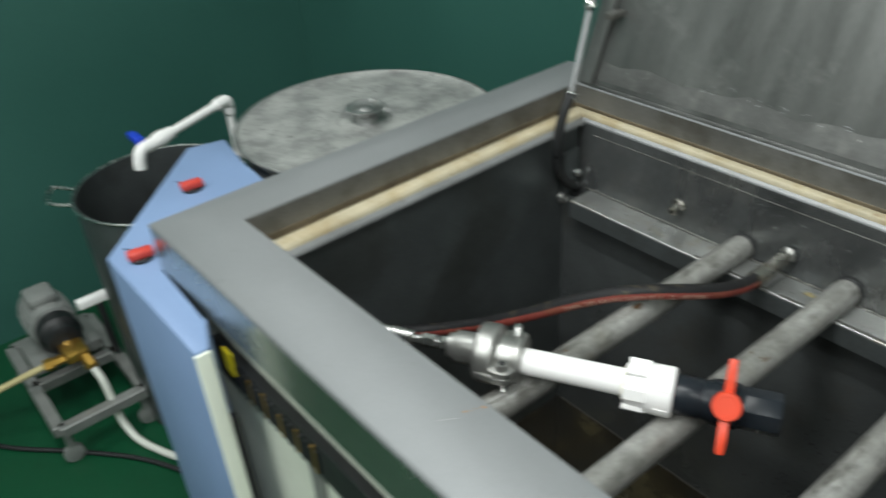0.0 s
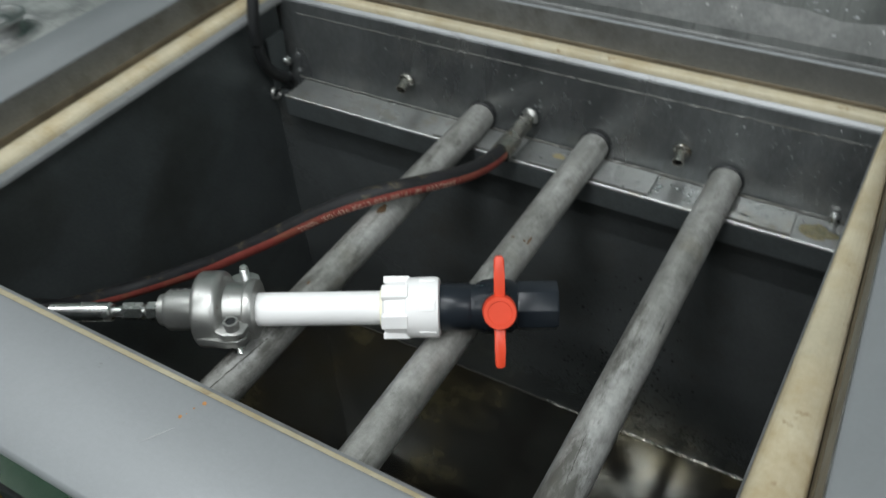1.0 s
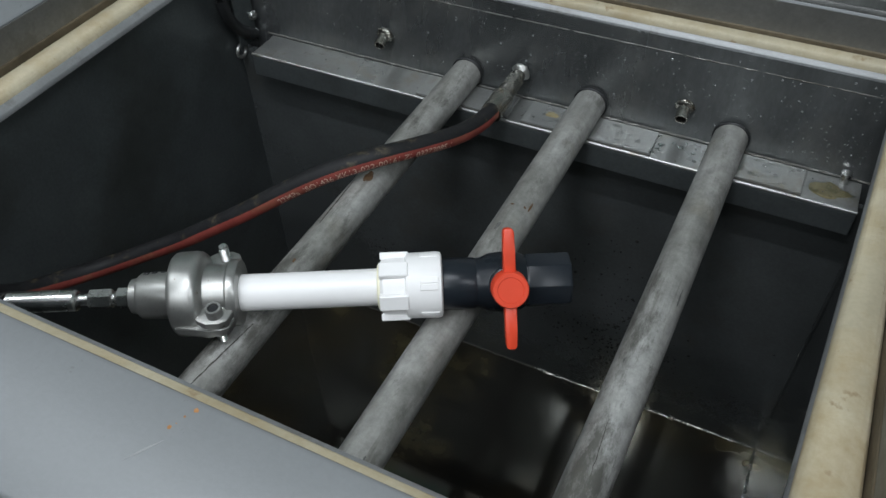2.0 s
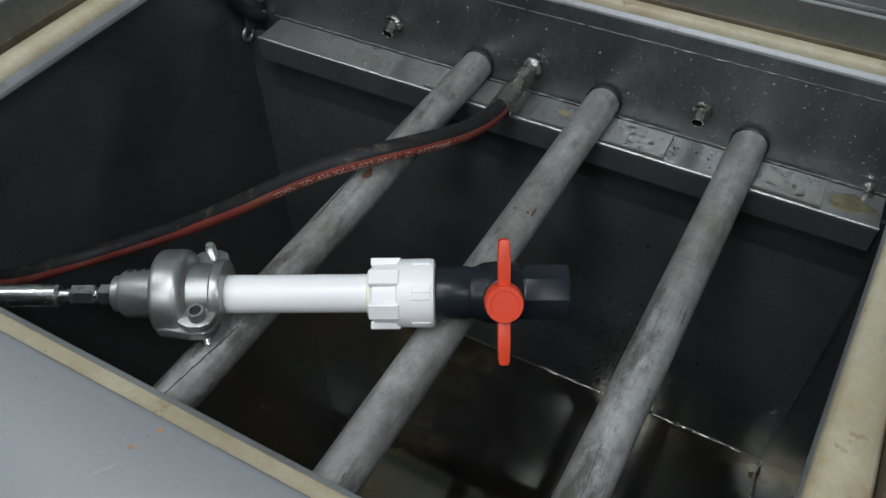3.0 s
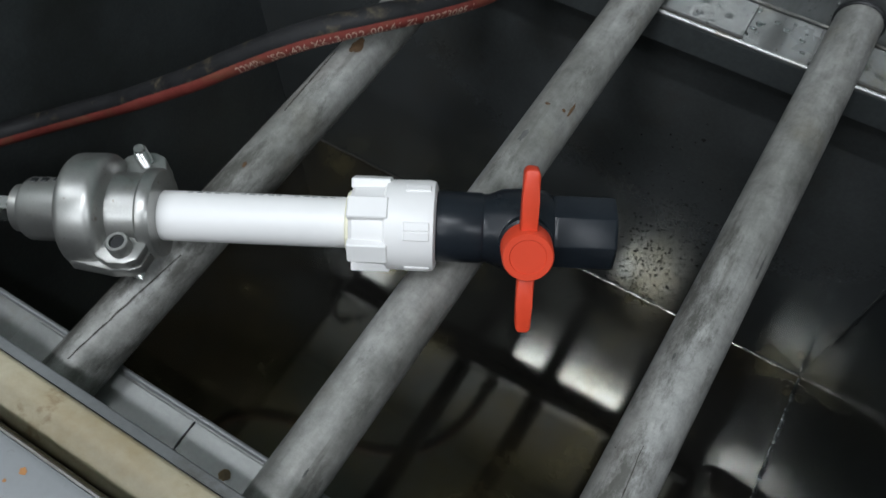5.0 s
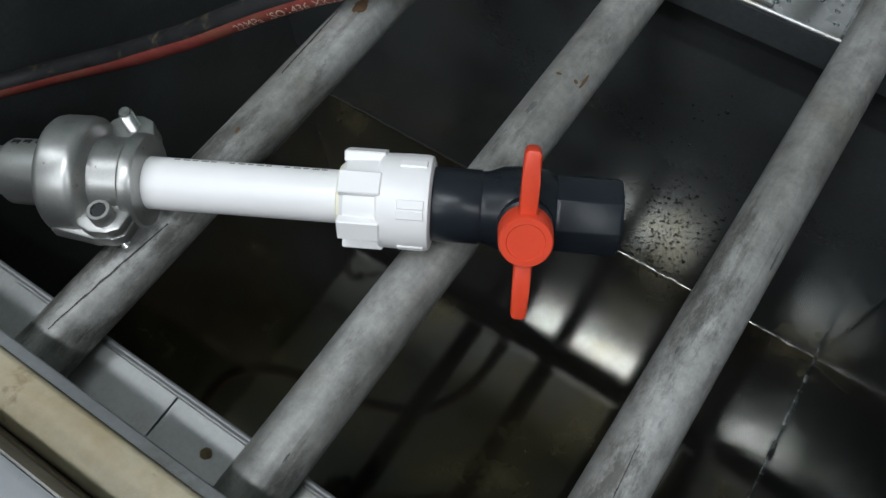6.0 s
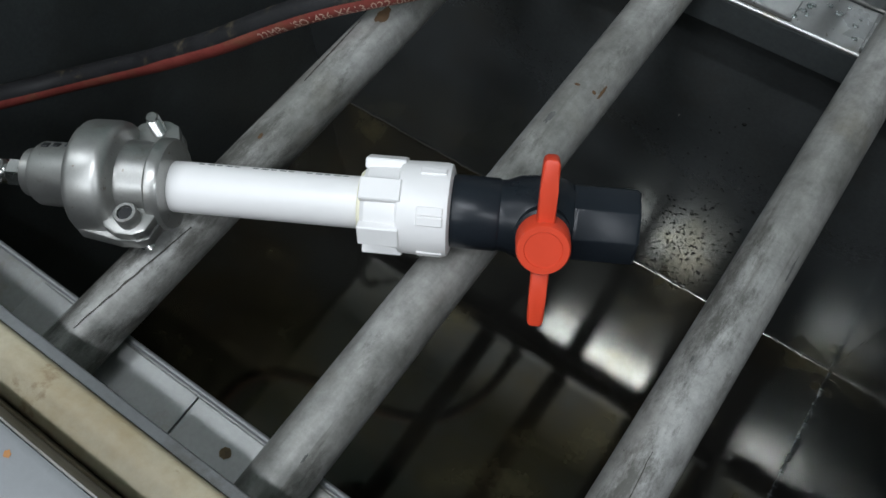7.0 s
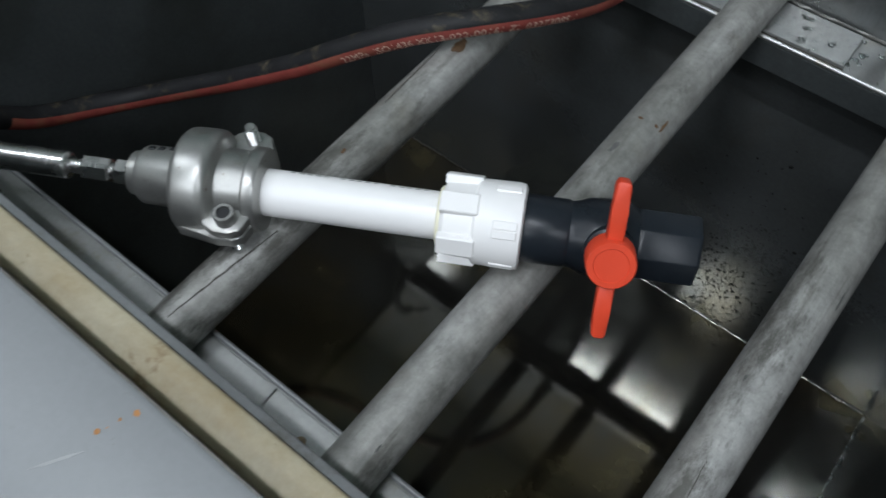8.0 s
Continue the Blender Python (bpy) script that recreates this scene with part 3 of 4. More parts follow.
part("rust_spot", flat_mark(-0.040, -0.017, ZL + 0.0039, 0.005, 1.6), AMBER, tank, "yellow-brown stain", None)
part("scratch", flat_mark(-0.0725, -0.598, ZR + 0.0003, 0.0007, 15.0, radians(57)), PRINTPALE, tank, "pale scratch", None)
part("residue", flat_mark(0.256, -0.020, ZL + 0.0003, 0.0125, 1.5), AMBER, tank, "amber residue under the puddle", None)
part("puddle", flat_mark(0.255, -0.018, ZL + 0.0006, 0.012, 1.8), WATER, tank, "shallow water puddle", None)

# outer cladding below the rim
OX0, OX1, OY0, OY1 = -0.568, 0.358, -0.632, 0.096
part("cladding", rect_ring((OX0 + 0.004, OX1 - 0.004, OY0 + 0.004, OY1 - 0.004), (OX0, OX1, OY0, OY1), [(0, 0.06), (0, 0.868), (1, 0.868), (1, 0.06)]), CREAM, tank, "off-white painted steel cladding", None)
part("base_plate", box((OX0 + 0.005, OY0 + 0.005, 0.055), (OX1 - 0.005, OY1 - 0.005, 0.075)), FRAME, tank, "", None)
for x in (OX0 + 0.05, OX1 - 0.05):
    for y in (OY0 + 0.05, OY1 - 0.05):
        part("foot", moved(lathe([(0, 0.025), (0.012, 0.025), (0.014, 0.012), (0.06, 0.012)], 20), axis_pose((x, y, 0), (0, 0, 1), (0, 1, 0))), BLACK, tank)
part("cable_strip", box((-0.490, OY0 - 0.013, 0.738), (OX1 - 0.02, OY0, 0.794), 0.002), BLACK, tank, "black cable strip under the rim", None)
for i in range(26):
    x = -0.425 + i * 0.0072
    part("strip_rib", box((x, OY0 - 0.0155, 0.743 + 0.004 * (i % 2)), (x + 0.0042, OY0 - 0.0128, 0.786 - 0.004 * (i % 3)), 0.0006, 1), BRASS if i % 5 == 4 else BLACK, tank, "", None)
part("sticker", box((-0.450, OY0 - 0.0165, 0.766), (-0.428, OY0 - 0.0132, 0.802), 0.0005, 1), YELLOW, tank, "yellow warning sticker", None)
part("front_panel", box((-0.520, OY0 - 0.004, 0.08), (-0.288, OY0, 0.735), 0.002), CREAM, tank, "off-white painted panel", None)
part("front_panel", box((-0.258, OY0 - 0.004, 0.08), (0.34, OY0, 0.735), 0.002), CREAM, tank, "off-white painted panel", None)
part("panel_post", box((-0.286, OY0 - 0.008, 0.06), (-0.260, OY0, 0.737), 0.002), FRAME, tank, "grey steel post between panels", None)

# ---- the raised lid ----
LEAN_BACK = 24
lid = part("lid", moved(box((-0.506, 0.004, 0.0), (0.293, 0.040, 0.66), 0.004), pose(0, 0.051, ZR - 0.002, -LEAN_BACK)), LIDMETAL, tank, "raised lid with streaked brushed steel inside")
lid_at = pose(0, 0.051, ZR - 0.002, -LEAN_BACK)
part("lid_rail", moved(box((-0.506, -0.0015, 0.0), (0.293, 0.0040, 0.006), 0.001), lid_at), LIDMARK, lid, "folded bottom edge", 30)
part("lid_flange", moved(box((-0.509, -0.004, 0.004), (-0.480, 0.0042, 0.656), 0.0015), lid_at), LIDMETAL, lid, "worn side flange", 30)
part("lid_flange", moved(box((0.270, -0.004, 0.004), (0.296, 0.0042, 0.656), 0.0015), lid_at), LIDMETAL, lid, "worn side flange", 30)
bm = bmesh.new()
low = [bm.verts.new((-0.479 + 0.0187 * i, 0.0036, 0.0135)) for i in range(41)]
high = [bm.verts.new((-0.479 + 0.0187 * i, 0.0036, 0.045 + 0.014 * noise.noise(Vector((i * 0.31, 2, 0))) + 0.008 * noise.noise(Vector((i * 1.3, 5, 0))))) for i in range(41)]
for i in range(40):
    bm.faces.new((low[i], low[i + 1], high[i + 1], high[i]))
part("water_mark", moved(bm, lid_at), LIDMARK, lid, "darker water-marked band", None)
rng = random.Random(4)
bm = bmesh.new()
for i in range(36):
    x = rng.uniform(-0.30, 0.25)
    d = bmesh.ops.create_icosphere(bm, subdivisions=1, radius=1)
    m = lid_at @ pose(x, 0.0034, 0.046 + rng.gauss(0, 0.007)) @ Matrix.Diagonal((rng.uniform(0.001, 0.005), 0.0004, rng.uniform(0.0005, 0.0011), 1))
    bmesh.ops.transform(bm, matrix=m, verts=d["verts"])
tagged(part("drip_marks", bm, LIP, lid, "small pale drips", 60), kind="stuff")
# stay: rod on the lid, curved plate arm down to the ledge
stay = thing("lid_stay", (-0.455, -0.02, ZL), "steel lid stay with a curved dark arm", "hinge")
arm = smooth_path([(-0.455, -0.024, 0.936), (-0.455, -0.040, 0.909), (-0.455, -0.052, 0.866), (-0.455, -0.051, 0.822), (-0.455, -0.034, 0.790), (-0.453, -0.010, 0.769)], 8)
part("arm", sweep(arm, 0.0078, 12), BLACK, stay, "curved black steel arm")
part("rod", sweep([Vector((-0.455, -0.025, 0.934)), Vector((-0.476, 0.038, 1.052)), Vector((-0.492, 0.080, 1.140))], 0.0052, 14), LIP, stay, "dull steel rod")
part("collar", moved(lathe([(0, 0.006), (0.001, 0.0095), (0.012, 0.0095), (0.013, 0.006)], 18), axis_pose((-0.455, -0.0255, 0.926), (-0.15, 0.42, 0.9), (1, 0, 0))), CHROME, stay, "bright collar")
part("bracket", box((-0.476, 0.070, 1.024), (-0.460, 0.104, 1.034), 0.002), BROWN, stay, "brown-stained bracket")
part("bracket_bolt", moved(lathe([(0, 0.008), (0.007, 0.008), (0.009, 0.005)], 6), axis_pose((-0.474, 0.036, 1.054), (0.2, -1, 0.1))), CHROME, stay)
part("pivot_plate", box((-0.4625, -0.030, 0.758), (-0.4590, 0.004, 0.835), 0.001), INNER, stay, "folded pivot plate")
for y, z in ((-0.003, 0.767), (0.000, 0.790)):
    part("pivot_bolt", moved(lathe([(0, 0.0062), (0.004, 0.0062), (0.006, 0.0035)], 14), axis_pose((-0.4590, y, z), (1, -0.3, 0.2))), CHROME, stay)
ring = [Vector((-0.4650, -0.026 + 0.0085 * math.cos(a), 0.751 + 0.0085 * math.sin(a))) for a in [2 * math.pi * i / 24 for i in range(25)]]
part("eye_ring", sweep(ring, 0.0024, 8), CAST, stay, "dull steel eye ring")

# ---- spray lance lying across the pipes ----
AX = Vector((0.8827, 0.4700, 0)).normalized()
AT = Vector((-0.3215, -0.4996, 0.818))
lance = thing("spray_lance", (0, 0, 0), "steel clamp fitting with white pipe and dark ball valve", "pipe fitting", m=axis_pose(AT, AX))
LM = lance.matrix_world @ Matrix.Scale(1.019, 4)


def lance_part(name, bm, mat, label="", parent=None, smooth=35):
    return part(name, moved(bm, LM), mat, parent or lance, label, smooth)


CM = LM @ pose(-0.0072, 0.0010, 0.0003) @ Matrix.Diagonal((1, 1.04, 1.04, 1))       # the clamp sits a little off the pipe's axis


def clamp_part(name, bm, label="", parent=None, smooth=35, mat=None):
    return part(name, moved(bm, CM), mat or CAST, parent or lance, label, smooth)


lance_part("connector", lathe([(0.044, 0.0048), (0.0735, 0.0048), (0.0745, 0.0062), (0.0755, 0.0048), (0.104, 0.0048)], 24), CHROME, "polished connector")
lance_part("hex_nut", lathe([(0.053, 0.0066), (0.054, 0.0082), (0.071, 0.0082), (0.072, 0.0066)], sides=6), CHROME, "polished hexagon nut", smooth=20)
lance_part("hex_nut", lathe([(0.0755, 0.0070), (0.0765, 0.0086), (0.0850, 0.0086), (0.0860, 0.0070)], sides=6), CHROME, "polished hexagon nut", smooth=20)
clamp_part("neck", lathe([(0.094, 0.010), (0.095, 0.0135), (0.1005, 0.0140), (0.1015, 0.0165), (0.104, 0.0180), (0.126, 0.0184), (0.131, 0.0200)], 48), "cast steel neck")
for i, s0 in enumerate((0.106, 0.112, 0.119)):
    clamp_part("dark_mark", moved(box((s0, -0.0022, 0.0177), (s0 + 0.0042, 0.0022, 0.0187), 0.0004, 1), pose(0, 0, 0, -28 - 3 * i)), "black ink mark", mat=BLACK, smooth=30)
clamp = clamp_part("clamp_body", lathe([(0.1300, 0.020), (0.1302, 0.0285), (0.1310, 0.0308), (0.1328, 0.0322), (0.1350, 0.0327), (0.1480, 0.0330), (0.1510, 0.0325), (0.1535, 0.0308), (0.1549, 0.0283), (0.1553, 0.0250), (0.1560, 0.0228), (0.1735, 0.0225), (0.174, 0.0232)], 56), "cast stainless steel clamp body")
clamp_part("clamp_flange", lathe([(0.1725, 0.0215), (0.1733, 0.0245), (0.1748, 0.0256), (0.1800, 0.0256), (0.1818, 0.0246), (0.1823, 0.0160)], 48), "cast flange", clamp)
for side in (1, -1):
    pts = [(0.150, side * 0.008), (0.148, side * 0.026), (0.153, side * 0.0340), (0.160, side * 0.0375), (0.170, side * 0.0375), (0.1765, side * 0.0345), (0.1795, side * 0.026), (0.1795, side * 0.008)]
    if side < 0:
        pts = pts[::-1]
    for z0, z1 in ((0.0006, 0.0075), (-0.0085, -0.0006)):
        if z0 < 0:
            pts = [(0.134 if p[0] < 0.155 else p[0], p[1]) for p in pts]
        clamp_part("ear", prism(pts, z0, z1, 0.0016), "split clamp ear", clamp, 30)


def screw(s, y, z_head, z_tip):
    up = 1 if z_head > z_tip else -1
    m = CM @ pose(s, y, 0) @ axis_pose((0, 0, z_tip), (0, 0, up), (0, 1, 0))
    n = abs(z_head - z_tip)
    thread = []
    k = int((n - 0.008) / 0.0012)
    for i in range(k):
        thread += [(i * 0.0012, 0.0034), (i * 0.0012 + 0.0006, 0.0041)]
    bolt = part("bolt", moved(lathe([(-0.0012, 0.0001), (-0.0011, 0.0031)] + thread + [(n - 0.008, 0.0034)], 18), m), CHROME, clamp, "threaded steel screw", 20)
    head = [(n - 0.008, 0.0063), (n - 0.0012, 0.0065), (n, 0.0059), (n, 0.0043), (n - 0.005, 0.0042)]
    part("head", moved(lathe(head, 24), m), CAST, bolt, "socket screw head")
    part("socket", moved(lathe([(n - 0.005, 0.0040), (n - 0.0010, 0.0042), (n - 0.0009, 0.0001)], sides=6), m), BLACK, bolt, "dark hexagon socket", 20)


screw(0.1665, -0.0285, 0.0155, -0.0225)
screw(0.1660, 0.0295, -0.0165, 0.0200)
lance_part("white_pipe", lathe([(0.165, 0.0149), (0.300, 0.0149)], 48), PVC, "plain white plastic pipe")
nut = lance_part("union_nut", lathe([(0.2865, 0.0155), (0.2865, 0.0205), (0.289, 0.0230), (0.306, 0.0238), (0.3075, 0.0262), (0.331, 0.0267), (0.3345, 0.0260), (0.3357, 0.0232), (0.3357, 0.019)], 56), PVC, "white ribbed union nut")
for i in range(6):
    a = 360 * i / 6 + 12
    lance_part("rib", moved(box((0.2862, -0.0064, 0.0212), (0.3090, 0.0064, 0.0273), 0.0007, 1), pose(0, 0, 0, a)), PVC, "", nut, 30)
    for off in (7,) if i % 2 else (0, 12):
        lance_part("rib", moved(box((0.318, -0.0026, 0.0245), (0.3325, 0.0026, 0.0273), 0.0005, 1), pose(0, 0, 0, a + 22 + off)), PVC, "", nut, 30)
valve = lance_part("valve_body", lathe([(0.3352, 0.016), (0.3352, 0.0202), (0.337, 0.0208), (0.361, 0.0206), (0.3625, 0.0198), (0.366, 0.0203), (0.373, 0.0232), (0.385, 0.0245), (0.397, 0.0232), (0.402, 0.0203), (0.403, 0.0196)], 56), DARK, "dark grey plastic ball valve")
bm = lathe([(0.402, 0.0190), (0.402, 0.0216), (0.404, 0.0221), (0.4355, 0.0221), (0.4372, 0.0210), (0.4372, 0.0165), (0.412, 0.0158)], sides=8)
long_edges = [e for e in bm.edges if (e.verts[0].co - e.verts[1].co).length > 0.028 and min(v.co.x for v in e.verts) < 0.41]
bmesh.ops.bevel(bm, geom=long_edges, offset=0.0008, segments=2, affect="EDGES", profile=0.5)
lance_part("socket_end", moved(bm, pose(0, 0, 0, 12)), DARK, "octagonal socket end", valve, 25)
lance_part("thread_tape", lathe([(0.2838, 0.0152), (0.2840, 0.0178), (0.2848, 0.0187), (0.2880, 0.0190)], 48), TAPE, "yellowed sealing tape at the nut", nut)
for i in range(17):
    if i in (5, 11):
        continue
    s0 = 0.190 + i * 0.0052
    lance_part("print_bar", moved(box((s0, -0.0007, 0.01485), (s0 + 0.0030 + 0.0008 * (i % 2), 0.0007, 0.01500)), pose(0, 0, 0, -39)), MOTOR, "tiny grey printing", smooth=None)
# stem and lever, leaning towards the front
TILT_STEM = 51
SM = LM @ pose(0.3862, 0, 0, TILT_STEM)
part("stem", moved(lathe([(0.015, 0.0150), (0.026, 0.0150), (0.0275, 0.0120), (0.030, 0.0120)], 40), SM @ axis_pose((0, 0, 0), (0, 0, 1), (0, 1, 0))), DARK, valve)
lever = part("lever_hub", moved(lathe([(0.029, 0.0130), (0.030, 0.0144), (0.0445, 0.0140), (0.0458, 0.0132), (0.0458, 0.0100), (0.0452, 0.0096), (0.0452, 0.001)], 44), SM @ axis_pose((0, 0, 0), (0, 0, 1), (0, 1, 0))), ORANGE, valve, "orange plastic lever hub")
for side in (1, -1):
    pts = [(-0.0048, side * 0.010), (0.0048, side * 0.010), (0.0045, side * 0.030), (0.0043, side * 0.0440), (0.0028, side * 0.0464), (-0.0028, side * 0.0464), (-0.0043, side * 0.0440), (-0.0045, side * 0.030)]
    if side < 0:
        pts = pts[::-1]
    part("lever_arm", moved(prism(pts, 0.0295, 0.0415, 0.0014), SM), ORANGE, lever, "", 40)

# ---- hose between the wall and the lance ----
HOSE = [(-0.0945, -0.052, 0.786), (-0.0966, -0.090, 0.7903), (-0.1039, -0.1308, 0.7999), (-0.1216, -0.172, 0.8102), (-0.1509, -0.2135, 0.8158), (-0.189, -0.2427, 0.8061), (-0.2309, -0.2662, 0.7835), (-0.269, -0.2842, 0.7586), (-0.305, -0.2954, 0.7348),
        (-0.3452, -0.3063, 0.7084), (-0.3889, -0.3278, 0.6881), (-0.425, -0.357, 0.6781), (-0.447, -0.395, 0.684), (-0.454, -0.440, 0.706), (-0.446, -0.482, 0.748), (-0.388, -0.522, 0.797), (-0.3305, -0.5044, 0.8178)]
hose_path = smooth_path(HOSE, 12)
HR = 0.0098
hose = thing("hydraulic_hose", HOSE[0], "dusty black rubber hose with a red printed stripe", "hose")
part("tube", sweep(hose_path, HR, 24, wobble=0.012), RUBBER, hose, "dusty black rubber tube")
part("stripe", sweep(hose_path[:-30], HR, 8, radians(156), radians(226), 0.0004), RED, hose, "red stripe with pale printing")
NIP = Vector((-0.089, 0.010, 0.797))
m = axis_pose(HOSE[0], NIP - Vector(HOSE[0]))
part("ferrule", moved(lathe([(-0.012, 0.0112), (-0.011, 0.0122), (0.018, 0.0122), (0.020, 0.0105), (0.031, 0.0100)], 32), m), WETSTEEL, hose, "crimped steel ferrule")
part("swivel_nut", moved(lathe([(0.0305, 0.0085), (0.0315, 0.0108), (0.047, 0.0108), (0.048, 0.0085)], sides=6), m), WETSTEEL, hose, "hexagon swivel nut", 20)
part("stem", moved(lathe([(0.040, 0.0065), (0.052, 0.0065)], 20), m), WETSTEEL, hose)
part("ferrule", moved(lathe([(-0.012, 0.0080), (-0.011, 0.0089), (0.042, 0.0089), (0.0435, 0.0078), (0.0445, 0.0052)], 32), LM), CHROME, hose, "polished steel ferrule")
bm = bmesh.new()
bmesh.ops.create_icosphere(bm, subdivisions=3, radius=0.0105)
for v in bm.verts:
    v.co.y *= 0.5
    v.co *= 1 + 0.25 * noise.noise(v.co * 260)
part("weld", moved(bm, pose(-0.089, 0.006, 0.797)), CAST, tank, "lumpy weld")
part("nipple", moved(hollow(0.014, 0.0078, 0.002, 0.0006, 24), m @ pose(0.0485, 0, 0)), WETSTEEL, tank, "short welded steel nipple")


def printing(words, gap, size, phi):
    """Letters bent round the hose, running from the lance's end to the wall."""
    cu = bpy.data.curves.new("print", "FONT")
    cu.body, cu.size, cu.resolution_u = words, size, 2
    tmp = new("print", cu)
    bpy.context.view_layer.update()
    me = bpy.data.meshes.new_from_object(tmp.evaluated_get(bpy.context.evaluated_depsgraph_get()))
    bpy.data.objects.remove(tmp)
    fr = frames_along(hose_path[::-1])
    length = [0.0]
    for a, c in zip(fr, fr[1:]):
        length.append(length[-1] + (c[0] - a[0]).length)
    total = length[-1]
    start = total - gap - max(v.co.x for v in me.vertices)
    for v in me.vertices:
        s = min(max(start + v.co.x, 0), total - 1e-5)
        i = next(k for k in range(len(length) - 1) if length[k + 1] >= s)
        f = (s - length[i]) / (length[i + 1] - length[i])
        q = fr[i][0].lerp(fr[i + 1][0], f)
        side, up = fr[i][2].lerp(fr[i + 1][2], f).normalized(), fr[i][3].lerp(fr[i + 1][3], f).normalized()
        a = phi + (v.co.y - size * 0.35) / HR
        v.co = q + (HR + 0.0008) * (math.cos(a) * side + math.sin(a) * up)
    me.materials.append(PRINT)
    ob = new("lettering", me)
    ob.parent = hose
    ob.matrix_parent_inverse = hose.matrix_world.inverted()
    return ob


printing("22MPa  ISO1436 XK13-022-00161 ZL 03273085 1", 0.100, 0.0092, radians(-9))

# ---- blue cabinet beside the tank ----
ZB = 0.85
cab = thing("blue_cabinet", (-0.65, -0.5, 0), "pale blue painted steel cabinet with two red knobs", "cabinet")
BLUE_PLAN = [(-0.669, -0.696), (-0.398, -0.696), (-0.398, -0.678), (-0.45, -0.656), (-0.594, -0.656), (-0.594, -0.45), (-0.68, -0.435), (-0.80, -0.430), (-0.901, -0.402), (-0.916, -0.467)]
part("body", prism(BLUE_PLAN, 0.02, ZB, 0.004), BLUE, cab, "pale blue painted casing", 30)
part("side_trim", box((-0.3975, -0.698, 0.02), (-0.3920, -0.678, 0.848), 0.002), CREAM, cab, "pale grey-green edge strip", 30)
part("edge_gasket", box((-0.4170, -0.674, 0.03), (-0.4040, -0.664, 0.73), 0.002), BLACK, cab, "black edge rubber", 30)
for x, y in ((-0.766, -0.526), (-0.632, -0.661)):
    k = part("knob", moved(lathe([(0, 0.0145), (0.0015, 0.0150), (0.004, 0.0145), (0.005, 0.012)], 24), axis_pose((x, y, ZB), (0, 0, 1), (0, 1, 0))), BLACK, cab, "black switch base")
    part("grip", moved(box((-0.017, -0.0095, 0.003), (0.017, 0.0095, 0.015), 0.004), pose(x, y, ZB, 0, 0, 82)), REDKNOB, k, "red switch grip")
    part("marking", moved(box((-0.010, -0.001, 0.0), (0.010, 0.001, 0.0006)), pose(x - 0.034, y - 0.004, ZB, 0, 0, 20)), BLACK, k, "short black dial mark", None)

# ---- drum with its lid ----
DC = Vector((-0.816, -0.167, 0))
drum = thing("steel_drum", (DC.x, DC.y, 0), "dull steel drum standing behind the blue cabinet", "drum")
part("shell", moved(lathe([(0, 0.215), (0.004, 0.222), (0.27, 0.222), (0.28, 0.228), (0.29, 0.222), (0.55, 0.222), (0.56, 0.228), (0.57, 0.222), (0.825, 0.222), (0.828, 0.218)], 64), axis_pose(DC, (0, 0, 1), (0, 1, 0))), DRUMLID, drum)
dlid = thing("drum_lid", (DC.x, DC.y, 0.828), "round dusty steel lid lying on the drum", "lid")
part("plate", moved(lathe([(0.828, 0.2), (0.828, 0.233), (0.832, 0.2365), (0.836, 0.236), (0.838, 0.232), (0.835, 0.226), (0.8335, 0.20), (0.835, 0.10), (0.835, 0.055), (0.831, 0.050), (0.831, 0.001)], 80), axis_pose(DC, (0, 0, 1), (0, 1, 0))), DRUMLID, dlid, "round dusty steel plate")
part("handle", moved(lathe([(0.831, 0.026), (0.834, 0.022), (0.842, 0.021), (0.851, 0.029), (0.857, 0.036), (0.8585, 0.0365), (0.8588, 0.034), (0.8555, 0.028), (0.8545, 0.014), (0.8575, 0.010), (0.8580, 0.002)], 32), axis_pose(DC, (0, 0, 1), (0, 1, 0))), EDGE, dlid, "polished round lid knob")
part("rolled_edge", sweep([DC + Vector((0.2350 * math.cos(a), 0.2350 * math.sin(a), 0.836)) for a in [2 * math.pi * i / 80 for i in range(81)]], 0.0038, 8), EDGE, dlid, "bright rolled edge")

# ---- stock pot ----
pc = Vector((-1.335, -0.400, 0))
pot = thing("stock_pot", pc, "tall dark open steel pot with wire handles", "pot")
part("body", moved(lathe([(0.0, 0.18), (0.004, 0.187), (0.598, 0.187), (0.602, 0.191), (0.605, 0.190), (0.604, 0.184), (0.02, 0.183), (0.018, 0.001)], 64), axis_pose(pc, (0, 0, 1), (0, 1, 0))), INNER, pot, "dark steel pot wall")
part("rolled_edge", sweep([pc + Vector((0.190 * math.cos(a), 0.190 * math.sin(a), 0.604)) for a in [2 * math.pi * i / 64 for i in range(65)]], 0.0028, 8), CHROME, pot, "bright rolled edge")
part("wire_handle", sweep(smooth_path([(-1.450, -0.549, 0.597), (-1.488, -0.572, 0.597), (-1.506, -0.590, 0.597), (-1.462, -0.614, 0.597), (-1.428, -0.616, 0.597), (-1.382, -0.580, 0.597)], 6), 0.005, 10), CHROME, pot, "bright wire handle")

# ---- white water tap ----
tap = thing("water_tap", (-1.333, -0.206, 0), "white plastic water pipe with a blue tap handle", "tap")
E0, E1, E2 = Vector((-1.333, -0.206, 0.60)), Vector((-1.333, -0.206, 0.741)), Vector((-1.268, -0.441, 0.719))
d = (E2 - E1).normalized()
part("riser", sweep([Vector((-1.333, -0.206, 0)), E0, E1], 0.0095, 20), PVC, tap)
part("arm", sweep([E1, E2], 0.0095, 20), PVC, tap)
